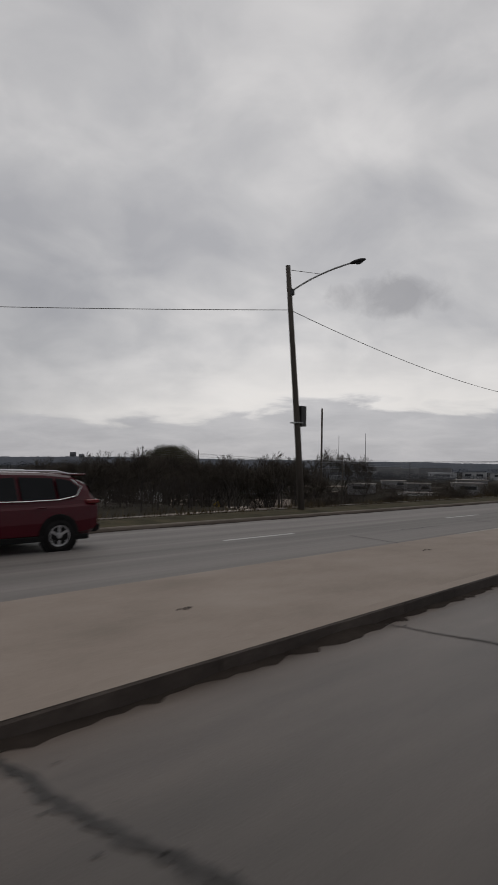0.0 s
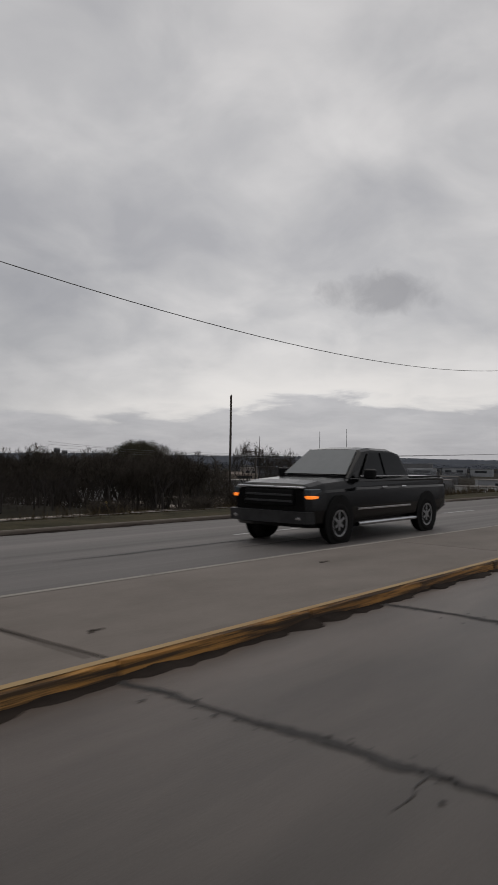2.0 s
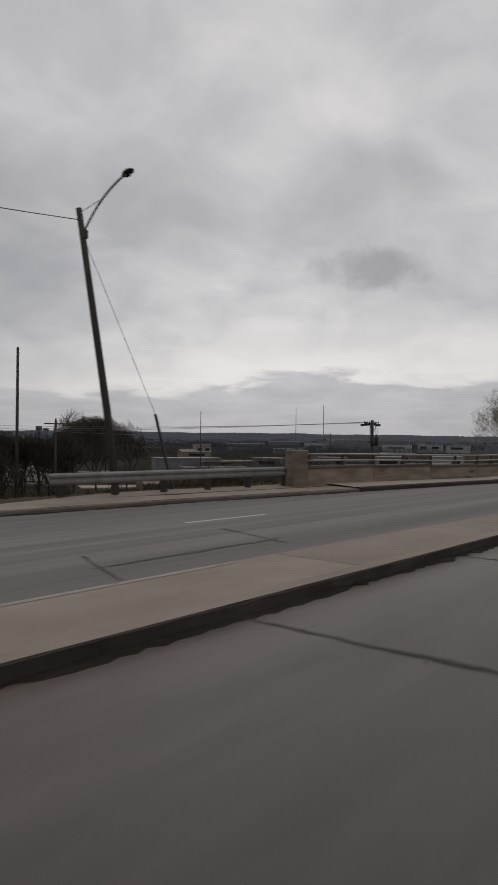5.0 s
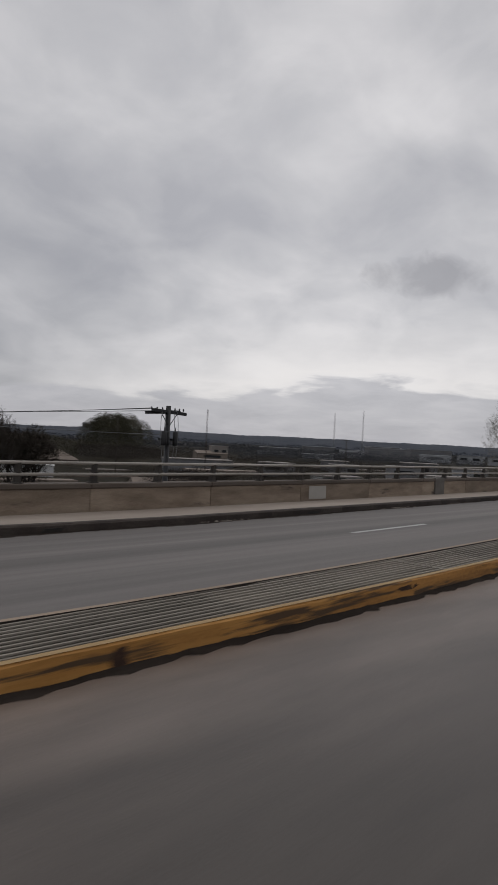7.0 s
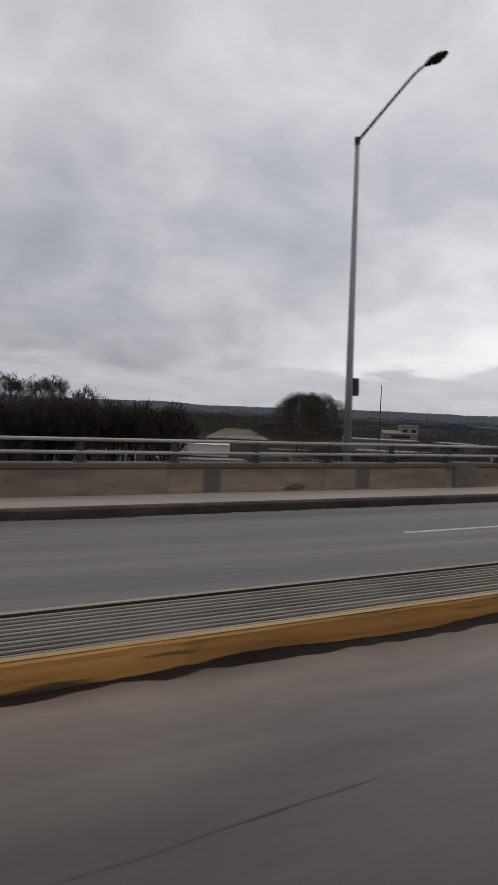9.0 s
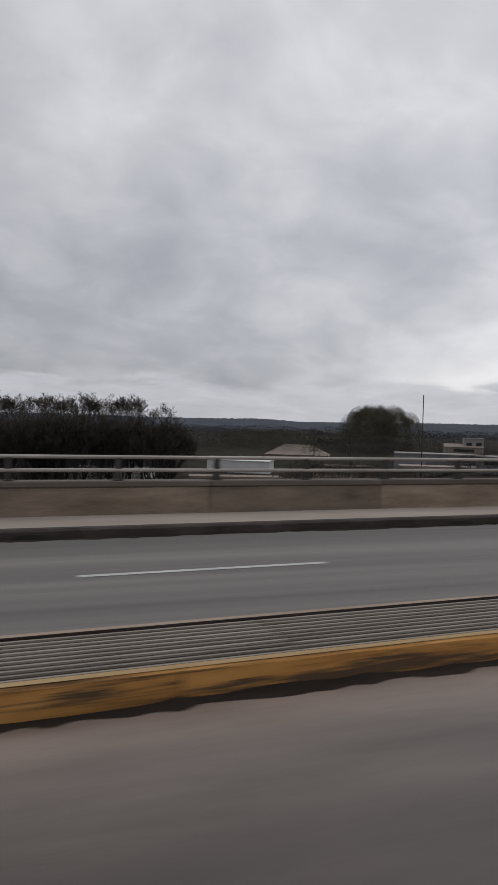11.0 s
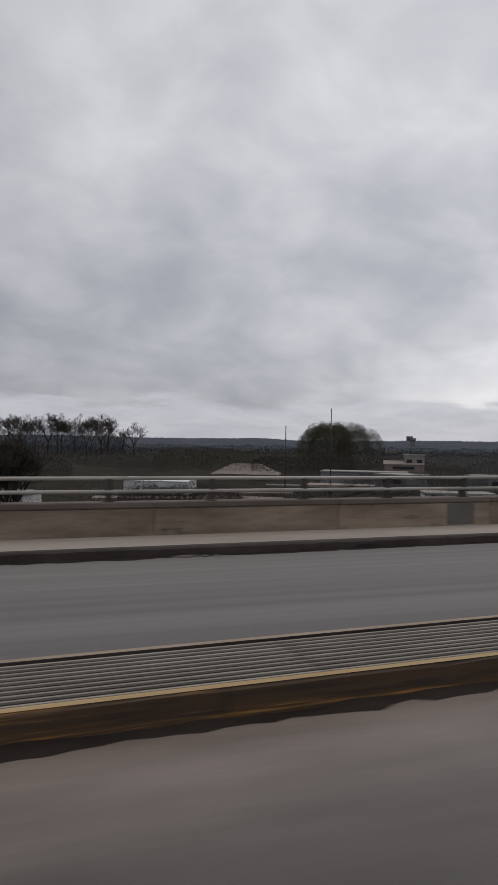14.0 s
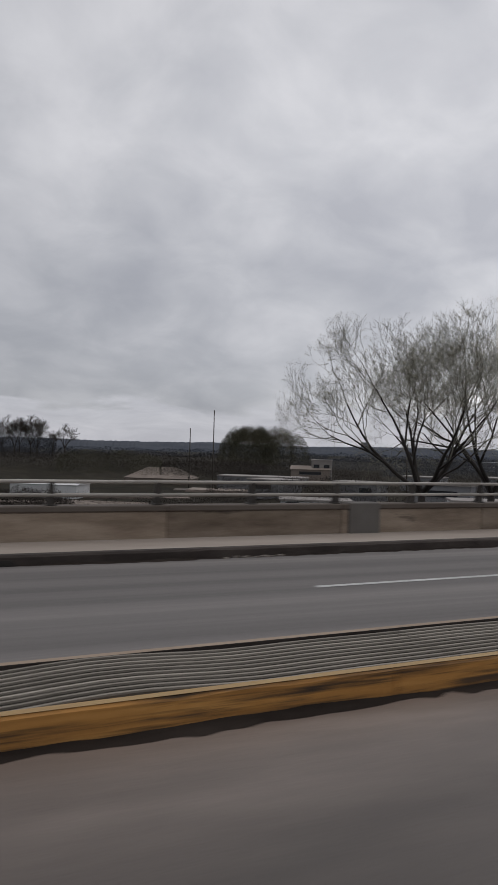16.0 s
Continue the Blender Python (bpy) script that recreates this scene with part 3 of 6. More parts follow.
def crack(s, d0, d1, width, seed, near=True, skew=0.0, crumbs=0.12):
    """A filled cross crack: a broad worn band with ragged edges and a thin dark core."""
    rnd = random.Random(seed)
    band, core, n = Buf(), Buf(), max(12, int(abs(d1 - d0) * 26))
    vb, vc, off, drift = [], [], 0.0, 0.0
    for i in range(n + 1):
        d = d0 + (d1 - d0) * i / n
        off = 0.8 * off + rnd.uniform(-1, 1) * 0.010
        drift = 0.97 * drift + rnd.uniform(-1, 1) * 0.007
        swell = 0.45 + 0.9 * max(0.0, 0.55 + noise.noise(Vector((d * 1.3, s, 3.0))))
        w0, w1 = (width * swell * rnd.uniform(0.6, 1.25) / 2 for _ in range(2))
        c = width * swell * rnd.choice((0.08, 0.15, 0.22, 0.35)) / 2
        z = (0.004 + (0 if d > 1.0 else (d - 1) * 0.015)) if near else zfar(s, d) + 0.004
        ss = s + off + drift + skew * i / n
        vb += [at(ss - w0, d, z), at(ss + w1, d, z)]
        ss += rnd.uniform(-0.12, 0.12) * width
        vc += [at(ss - c, d, z + 0.003), at(ss + c, d, z + 0.003)]
        # crumbled spots beside the line
        for _ in range(2):
            if rnd.random() < crumbs:
                q, e = rnd.uniform(0.008, 0.03), rnd.gauss(0, 0.9 * width)
                core.add([at(ss + e + q * math.cos(k * 1.257) * rnd.uniform(0.5, 1.2), d + 0.8 * q * math.sin(k * 1.257) * rnd.uniform(0.5, 1.2), z + 0.003) for k in range(5)], [(0, 1, 2, 3, 4)])
    quads = [(2 * i, 2 * i + 1, 2 * i + 3, 2 * i + 2) for i in range(n)]
    t = tagged(new("sealed_crack"), "dark filled crack running across the lane", "crack", "sealed cracks", "structure")
    part("worn_band", band.add(vb, quads), M_CRACK if near else M_TAR, t)
    part("crack_line", core.add(vc, quads), M_SEAL if near else M_CRACK, t)
    return t


for i, (s, w, crumbs) in enumerate([(-6.5, 0.07, 0.1), (-2.3, 0.08, 0.1), (2.0, 0.12, 0.2), (6.4, 0.05, 0.05), (11.8, 0.05, 0.1), (15.6, 0.13, 0.5), (20.1, 0.05, 0.1), (24.3, 0.10, 0.2), (28.15, 0.14, 0.3), (33.2, 0.05, 0.1), (37.3, 0.05, 0.1), (42.0, 0.15, 0.6), (48.45, 0.07, 0.1), (52.0, 0.12, 0.2), (55.95, 0.05, 0.1), (60.4, 0.08, 0.1), (65.1, 0.06, 0.1), (70.0, 0.08, 0.2), (75.2, 0.12, 0.2), (81.4, 0.09, 0.1)]):
    crack(s, K(s) - 0.05, -6.0, w, 40 + i, skew=0.35 if i % 2 else 0.12, crumbs=crumbs)
for i, s in enumerate([13.5, 21.0, 33.0, 43.0, 48.5, 56.5, 60.8, 64.5]):
    crack(s, MF(s) + 0.6 + 0.5 * (i % 3), MF(s) + 2.4 + 0.8 * (i % 3), 0.06, 90 + i, near=False, skew=0.8)
# short hairline cracks that run along the near lane
for i, (s, d, ln) in enumerate(((51.2, 2.8, 0.75), (50.5, 2.2, 0.5), (44.6, 3.3, 1.2), (45.2, 3.0, 0.9), (30.4, 3.1, 0.8), (38.0, 3.0, 0.9), (9.0, 2.9, 0.9), (23.9, 1.6, 0.6), (111.2, 2.25, 1.8), (113.2, 1.9, 1.6), (178.5, 1.9, 1.6))):
    rnd, vs, n = random.Random(350 + i), [], 12
    for j in range(n + 1):
        w = (0.008 if s < 100 else 0.0045) * rnd.uniform(0.3, 1.3) * math.sin(math.pi * (j + 0.4) / (n + 0.8))
        q, dd = s + ln * j / n, d + 0.05 * noise.noise(Vector((s + j * 0.3, d, 1))) + 0.10 * j / n
        vs += [at(q, dd - w, 0.005), at(q, dd + w, 0.005)]
    tagged(part("hairline_crack", Buf().add(vs, [(2 * j, 2 * j + 2, 2 * j + 3, 2 * j + 1) for j in range(n)]), M_CRACK),
           "thin dark crack running along the lane", "crack", "hairline cracks", "structure")
b = Buf()
# long crack along the lane and tar patches
for i, (s, d, ln, w) in enumerate([(27.5, 9.6, 5.5, 0.18), (31, 8.8, 4, 0.14), (45, 8.6, 2.2, 0.3), (52, 7.3, 2.6, 0.26), (58, 8.2, 2.2, 0.16), (36.5, 10.9, 3.5, 0.12), (16, 9.2, 3, 0.12), (61, 7.0, 4, 0.22)]):
    n, rnd = 14, random.Random(300 + i)
    vs = []
    for j in range(n + 1):
        q, dd = s + ln * j / n, d + 0.10 * noise.noise(Vector((s + j * 0.4, d, 0)))
        ww = w * rnd.uniform(0.3, 1) * math.sin(math.pi * (j + 0.3) / (n + 0.6))
        vs += [at(q, dd - ww / 2, zfar(q, dd) + 0.005), at(q, dd + ww / 2, zfar(q, dd) + 0.005)]
    tagged(part("tar_patch", Buf().add(vs, [(2 * j, 2 * j + 2, 2 * j + 3, 2 * j + 1) for j in range(n)]), M_TAR),
           "dark tar-filled crack lying along the lane", "crack", "tar patches", "structure")

# the skewed expansion joint of the bridge
vs = []
for i in range(25):
    u = i / 24
    s, d = 170.12 + 4.5 * u, 10.75 - 6.05 * u
    z = zfar(s, d) + 0.006 if d > MF(s) else 0.006
    vs += [at(s - 0.045, d, z), at(s + 0.045, d, z)]
tagged(part("expansion_joint", Buf().add(vs, [(2 * i, 2 * i + 1, 2 * i + 3, 2 * i + 2) for i in range(24)]), M_SEAL),
       "black slanting expansion joint across the deck", "expansion joint", kind="structure")
vs, rnd = [], random.Random(17)
for i in range(41):
    u = i / 40
    s, d = 176.1 + 5.6 * u, 3.8 - 9.3 * u
    z = 0.006 + (0 if d > 1.0 else (d - 1) * 0.015)
    vs += [at(s - rnd.uniform(0.05, 0.09), d, z), at(s + rnd.uniform(0.05, 0.09), d, z)]
tagged(part("expansion_joint", Buf().add(vs, [(2 * i, 2 * i + 1, 2 * i + 3, 2 * i + 2) for i in range(40)]), M_SEAL),
       "black slanting expansion joint across the deck", "expansion joint", kind="structure")

# gutter dirt at the foot of the kerbs
rnd = random.Random(5)


def gutter(name, s0, s1, edge, side, zf, wmin, wmax, seed, heap):
    b, n = Buf(), int((s1 - s0) / 0.14)
    vs, jag = [], random.Random(int(seed * 10))
    for i in range(n + 1):
        s = s0 + (s1 - s0) * i / n
        w = wmin + (wmax - wmin) * max(0.0, min(1.0, 0.5 + 0.7 * noise.noise(Vector((s * 0.45, seed, 0))) + 0.4 * noise.noise(Vector((s * 1.9, seed, 4))) + 0.45 * noise.noise(Vector((s * 6.0, seed, 8))) + 0.6 * jag.uniform(-1, 1) * jag.random()))
        d0 = edge(s)
        hump = heap * max(0.1, 0.5 + noise.noise(Vector((s * 0.8, seed, 12))) + 0.5 * noise.noise(Vector((s * 3.1, seed, 14))))
        vs += [at(s, d0, zf(s, d0) + 0.006 + hump), at(s, d0 + side * w, zf(s, d0 + side * w) - 0.001)]
    fs = [(2 * i, 2 * i + 1, 2 * i + 3, 2 * i + 2) if side < 0 else (2 * i, 2 * i + 2, 2 * i + 3, 2 * i + 1) for i in range(n)]
    return tagged(part(name, b.add(vs, fs), M_DIRT), "dark damp dirt gathered along the foot of the kerb", "gutter dirt", kind="structure")


gutter("gutter_dirt", S0, 83.9, lambda s: K(s) + 0.02, -1, lambda s, d: 0.0, 0.04, 0.20, 1.0, 0.05)
gutter("gutter_dirt", 83.9, S1, lambda s: K(s) + 0.02, -1, lambda s, d: 0.0, 0.05, 0.17, 1.0, 0.05)
gutter("gutter_dirt", S0, S1, lambda s: E_(s) + 0.02, -1, zfar, 0.03, 0.24, 7.0, 0.03)

# ---- median ----
median = tagged(new("median"), "raised concrete median between the carriageways", "median", kind="structure")


def kerb_mesh(length, height, width, chamfer, slope, seed, broken=False):
    """A kerb block: x along, face at y = 0, top towards +y, with slightly worn edges."""
    r, rings = random.Random(seed), []
    n = 16 if broken else 8
    for i in range(n + 1):
        x = 0.006 + (length - 0.012) * i / n
        wob = r.uniform(-0.008, 0.008)
        if r.random() < 0.12:
            wob -= 0.015
        if broken and 3 < i < 12:
            wob -= r.uniform(0.02, 0.11)
        rings.append([(x, 0, -0.25), (x, 0.0, 0.02), (x, slope * 0.6 - wob * 0.3, height - chamfer + wob), (x, slope + chamfer, height + wob * 0.3), (x, width, height), (x, width, -0.25)])
    return Buf().loft(rings)


def kerb_run(parent, s0, s1, edge, side, length, height, width, mat, zf, name="kerb_block", slope=0.02, chamfer=0.025):
    meshes = []
    for q in range(3):
        me = kerb_mesh(length, height, width, chamfer, slope, q + int(s0)).mesh(name)
        me.materials.append(mat)
        meshes.append(me)
    n = max(1, round((s1 - s0) / length))
    for i in range(n):
        s = s0 + length * i
        a, c = at(s, edge(s), zf(s)), at(s + length, edge(s + length), zf(s + length))
        if side < 0:
            m = pose(c.x, c.y, c.z, 0, 0, math.degrees(math.atan2(a.y - c.y, a.x - c.x)))
        else:
            m = pose(a.x, a.y, a.z, 0, 0, math.degrees(math.atan2(c.y - a.y, c.x - a.x)))
        if mat is M_YEL and abs(s + length / 2 - 49.8) < 1.3:
            part(name, kerb_mesh(length, height, width, chamfer, slope, 3, True), mat, parent, "broken chipped kerb block", m)
            continue
        part(name, meshes[i % 3], mat, parent, m=m)


zero = lambda s: 0.0
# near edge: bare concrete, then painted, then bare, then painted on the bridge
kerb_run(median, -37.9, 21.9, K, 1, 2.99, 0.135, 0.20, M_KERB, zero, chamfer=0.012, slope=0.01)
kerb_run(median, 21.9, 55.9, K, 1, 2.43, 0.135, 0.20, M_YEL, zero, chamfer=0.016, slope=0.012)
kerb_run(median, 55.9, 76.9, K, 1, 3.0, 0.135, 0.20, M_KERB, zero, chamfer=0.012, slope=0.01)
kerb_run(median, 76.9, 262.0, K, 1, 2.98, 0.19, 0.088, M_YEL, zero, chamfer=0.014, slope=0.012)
# far edge: dark blocks under a paler top strip
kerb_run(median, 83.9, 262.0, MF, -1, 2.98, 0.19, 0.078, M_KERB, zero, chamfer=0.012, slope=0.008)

# dark spalls and open joints in the painted kerb face
rnd = random.Random(91)
spalls = [(84.8, 0.16, 0.15), (92.2, 0.30, 0.13), (99.0, 0.20, 0.09), (102.6, 0.3, 0.05), (95.4, 0.4, 0.04), (106.4, 0.25, 0.06), (88.5, 0.5, 0.05), (44.7, 0.2, 0.06), (47.3, 0.15, 0.07), (33.0, 0.12, 0.06), (55.6, 0.14, 0.08)]
for s, w, h in spalls:
    top = TOP(s) - rnd.uniform(0.035, 0.055)
    a, c = at(s, K(s) - 0.003, 0), at(s + w, K(s + w) - 0.003, 0)
    m = pose(a.x, a.y, 0, 0, 0, math.degrees(math.atan2(c.y - a.y, c.x - a.x)))
    rim = []
    for k in range(12):
        ang = 2 * math.pi * k / 12
        cx, cz = (math.copysign(abs(q) ** 0.45, q) for q in (math.cos(ang), math.sin(ang)))
        rim.append((w / 2 + w / 2 * cx * rnd.uniform(0.55, 1.1), top - h / 2 + h / 2 * cz * rnd.uniform(0.6, 1.1)))
    part("spall", Buf().loft([[(x, 0.006 + 0.06 * z, z) for x, z in rim], [(x * 0.94 + 0.03 * w, 0.0 + 0.06 * z, z) for x, z in rim]]), M_SPALL, median, "rusty brown spall in the painted kerb", m)

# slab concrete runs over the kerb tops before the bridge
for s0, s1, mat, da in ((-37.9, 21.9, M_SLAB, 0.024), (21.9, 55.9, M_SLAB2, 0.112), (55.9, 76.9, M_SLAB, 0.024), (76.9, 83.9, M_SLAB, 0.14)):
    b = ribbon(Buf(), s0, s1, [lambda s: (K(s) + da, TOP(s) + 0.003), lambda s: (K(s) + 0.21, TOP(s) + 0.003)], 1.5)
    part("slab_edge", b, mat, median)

# pale painted lip along the top edges
for s0, s1, edge, da, db in ((21.9, 55.9, K, 0.03, 0.11), (76.9, 262, K, 0.022, 0.087), (83.9, 262, MF, -0.075, -0.012), (76.9, 83.9, MF, -0.1, -0.03)):
    b = ribbon(Buf(), s0, s1, [lambda s: (edge(s) + da, TOP(s) + 0.004), lambda s: (edge(s) + db, TOP(s) + 0.004)], 1.5)
    part("painted_lip", b, M_LIPFAR if edge is MF else M_YELTOP, median, "worn tan edge" if edge is MF else "pale yellow painted edge")


def slab(s0, s1, mat, gap=0.012):
    n = max(1, int((s1 - s0) / 1.5))
    rings = []
    for i in range(n + 1):
        s = s0 + gap + (s1 - s0 - 2 * gap) * i / n
        rings.append([at(s, K(s) + 0.2, -0.2), at(s, MF(s), -0.2), at(s, MF(s), TOP(s)), at(s, K(s) + 0.2, TOP(s))])
    return part("slab", Buf().loft(rings), mat, median)


cuts = [-38, -20, 21.5]
for a, c in zip(cuts, cuts[1:]):
    slab(a, c, M_SLAB)
cuts = [21.5, 24.2, 33.0, 42.1, 44.7, 47.3, 55.8]
for a, c in zip(cuts, cuts[1:]):
    slab(a, c, M_SLAB2)
cuts = [55.8, 62.8, 69.8, 76.9, 83.9]
for a, c in zip(cuts, cuts[1:]):
    slab(a, c, M_SLAB)
# dark joints in the old slabs
for s in [24.2, 42.1, 44.7, 47.3, 55.8]:
    vs = [at(s + 0.07, K(s) + 0.13, TOP(s) + 0.003), at(s + 0.11, K(s) + 0.13, TOP(s) + 0.003), at(s - 0.01, MF(s) - 0.13, TOP(s) + 0.003), at(s - 0.04, MF(s) - 0.13, TOP(s) + 0.003)]
    part("joint_filler", Buf().add(vs, [(0, 1, 2, 3)]), M_DIRT, median)

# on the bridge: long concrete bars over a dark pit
# the floor colour carries the shade between the bars
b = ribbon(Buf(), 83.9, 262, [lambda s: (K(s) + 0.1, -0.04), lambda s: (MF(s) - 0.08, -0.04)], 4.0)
part("pit_floor", b, M_PIT, median, "dark floor between the bars, shade put in its colour")
NBAR, BARL = 10, 5.94
RUBBLE = [(104.0, 106.0), (150.0, 153.2), (173.4, 176.8), (198.8, 201.8)]
prof = [(-0.005, 0.0), (-0.005, 0.07), (-0.0135, 0.073), (-0.012, 0.085), (0.012, 0.085), (0.0135, 0.073), (0.005, 0.07), (0.005, 0.0)]


def bar_shape(bent):
    xs = [0.01 + (BARL - 0.02) * i / (24 if bent else 2) for i in range(25 if bent else 3)]
    dip = lambda x: bent * (0.5 * math.sin(x * 2.1) + 0.5 * math.sin(x * 3.7 + 1.0)) * math.sin(math.pi * x / BARL)
    me = Buf().loft([[(x, y + 0.5 * dip(x), z + dip(x)) for y, z in prof] for x in xs]).mesh("median_bar")
    me.materials.append(M_BAR)
    return me


bar_me, bar_bent = bar_shape(0.0), bar_shape(0.022)
for j in range(30):
    s = 83.9 + BARL * j
    for k in range(NBAR):
        d0 = K(s) + 0.10 + (k + 0.5) * (MF(s) - K(s) - 0.19) / NBAR
        a, c = at(s, d0, 0.098), at(s + BARL, d0, 0.098)
        part("median_bar", bar_bent if 200 < s < 224 else bar_me, M_BAR, median, m=pose(a.x, a.y, a.z, 0, 0, math.degrees(math.atan2(c.y - a.y, c.x - a.x))))
# silted stretches: dirt up to the bars
for s0, s1, h in ((83.9, 85.6, 0.155), (157.3, 158.7, 0.15), (164.2, 165.4, 0.165), (106.0, 107.4, 0.16), (121, 123.5, 0.15), (183, 186, 0.155)):
    b = ribbon(Buf(), s0, s1, [lambda s: (K(s) + 0.14, h), lambda s: (MF(s) - 0.1, h + 0.008)], 0.5)
    part("silt", b, M_DIRT, median, "dark silt filling the median")
for s0, s1, h in ((86.4, 91.2, 0.170), (94.0, 103.8, 0.168), (107.4, 121.0, 0.168), (123.5, 149.8, 0.150), (153.2, 157.3, 0.150), (165.4, 173.2, 0.146), (177.0, 183.0, 0.158), (192.0, 198.6, 0.140), (160.2, 163.8, 0.168), (188.0, 192.0, 0.166), (206.0, 209.5, 0.168)):
    b = ribbon(Buf(), s0, s1, [lambda s: (K(s) + 0.10, h + 0.006 * noise.noise(Vector((s, 0, 0)))), lambda s: (MF(s) - 0.09, h + 0.008 * noise.noise(Vector((s, 5, 0))))], 0.4)
    part("silt", b, M_SILT, median, "pale dusty silt between the bars")
b = ribbon(Buf(), 201.6, 203.2, [lambda s: (K(s) + 0.12, 0.186), lambda s: (MF(s) - 0.08, 0.186)], 0.8)
part("cover_plate", b, M_SLAB, median, "plain tan concrete infill")
for q, (s0, s1) in enumerate(RUBBLE):
    r, b = random.Random(700 + q), Buf()
    for i in range((210, 190, 150, 100)[q]):
        s, d = r.uniform(s0 - 0.2, s1), r.uniform(K(s0) + 0.17, MF(s0) - 0.12)
        if noise.noise(Vector((s * 1.3, d * 2.4, 9.0 + q))) < -0.05:
            continue
        w, n, a0 = r.choice((0.03, 0.05, 0.08, 0.14, 0.24)) * r.uniform(0.7, 1.2), r.choice((5, 6, 7)), r.uniform(0, 6)
        c, h = at(s, d, 0.186), r.uniform(0.006, 0.022)
        tilt = Vector((r.gauss(0, 0.05), r.gauss(0, 0.05), 0))
        rim = [Vector((1.5 * w * math.cos(a0 + 6.283 * k / n), 0.6 * w * math.sin(a0 + 6.283 * k / n), 0)) * r.uniform(0.6, 1.15) for k in range(n)]
        low_ring = [c + p - Vector((0, 0, 0.01)) for p in rim]
        top_ring = [c + p * 0.88 + Vector((0, 0, h + p.dot(tilt))) for p in rim]
        b.loft([low_ring, top_ring])
    tagged(part("rubble", b, M_RUB), "reddish and whitish broken concrete lying in the median", "rubble", "median rubble", "stuff")
    base = ribbon(Buf(), s0, s1, [lambda s: (K(s) + 0.13, 0.186), lambda s: (MF(s) - 0.07, 0.186)], 0.5)
    part("silt", base, M_RUBBASE, median, "reddish-brown dirt filling the median")

# small leaves and grit on the first slabs
for i, (s, d) in enumerate([(11.6, 5.9), (5.0, 5.2), (29.6, 5.9), (24.7, 4.9)]):
    r, b = random.Random(i), Buf()
    for k in range(7):
        p = at(s + r.gauss(0, 0.06), d + r.gauss(0, 0.02), TOP(s) + 0.006)
        m = Matrix.Translation(p) @ Euler((r.uniform(-0.3, 0.3), r.uniform(-0.3, 0.3), r.uniform(0, 6))).to_matrix().to_4x4()
        b.box((-0.015, -0.009, 0), (0.015, 0.009, 0.006), 0, m)
    tagged(part("leaf_litter", b, M_DIRT), "small heap of dark leaf litter on the median", "leaves", "leaf litter", "stuff")

# ---- far kerb, verge and path before the bridge ----
kerb_far = tagged(new("kerb_far"), "low weathered concrete kerb along the far lanes", "kerb", kind="structure")
kerb_run(kerb_far, -40.0, 77.0, E_, 1, 3.0, 0.10, 0.16, M_COPE, lambda s: zfar(s, E_(s)))
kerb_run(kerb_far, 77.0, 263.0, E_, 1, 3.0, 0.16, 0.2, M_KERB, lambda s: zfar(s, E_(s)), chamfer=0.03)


def zk(s):
    return zfar(s, E_(s)) + 0.10


b = ribbon(Buf(), S0, 79.0, [lambda s: (E_(s) + 0.15, zk(s) - 0.01), lambda s: (E_(s) + 1.2, zk(s) + 0.05), lambda s: (17.5, -0.12), lambda s: (20.5, -0.75), lambda s: (23, -1.3), lambda s: (29, -2.5)])
tagged(part("verge", b, M_VERGE), "narrow verge of dull trodden turf behind the kerb", "verge", kind="structure")
b = ribbon(Buf(), S0, 50.0, [lambda s: (16.75 + 0.12 * noise.noise(Vector((s * 0.5, 3, 0))), -0.03), lambda s: (17.25 + 0.2 * noise.noise(Vector((s * 0.4, 9, 0))), -0.065)], 1.0)
tagged(part("verge_walk", b, M_SLAB2), "narrow worn sidewalk half overgrown along the verge", "sidewalk", kind="structure")
b = ribbon(Buf(), 62.0, 80.0, [lambda s: (E_(s) + 0.16, zk(s) + 0.012), lambda s: (E_(s) + 0.16 + 2.1 * smooth(61, 70, s) + 0.02, zk(s) + 0.085)], 1.0)
tagged(part("sidewalk_ramp", b, M_SLAB), "pale concrete sidewalk flaring out before the bridge", "sidewalk", kind="structure")
b = Buf()
low = [(-60, 45.0), (20, 47), (38, 49), (49, 51), (60, 49.0), (70, 46), (95, 44)]
lt = table(low)
vs = []
for i in range(46):
    x = -60 + 3.2 * i
    y = lt(x)
    w = 3.4 - 2.2 * smooth(40, 62, x)
    vs += [(x, y - w, ground_z(x, y - w) + 0.25), (x, y + w, ground_z(x, y + w) + 0.25)]
b.add(vs, [(2 * i, 2 * i + 2, 2 * i + 3, 2 * i + 1) for i in range(45)])
tagged(part("low_path", b, M_WALK), "pale concrete lane on the lower slope", "path", kind="structure")

# ---- bridge: sidewalk, parapet, railing ----
DW = 12.17


def DWS(s):
    """The parapet flares out with the kerb where the bridge begins."""
    return E_(s) + 1.39


def rise(s):
    return 0.12 * (1 - smooth(76, 88, s))


b = ribbon(Buf(), 77.0, 263, [lambda s: (E_(s) + 0.19, zfar(s, E_(s)) + 0.155), lambda s: (DWS(s) + 0.02, zfar(s, E_(s)) + 0.165 + 0.5 * rise(s))], 2.0)
tagged(part("bridge_sidewalk", b, M_WALK), "narrow pale concrete sidewalk along the parapet", "sidewalk", kind="structure")

parapet = tagged(new("parapet_wall"), "low stained brown-grey concrete bridge parapet in panels", "wall", kind="structure")
WT, CT = 0.455, 0.565


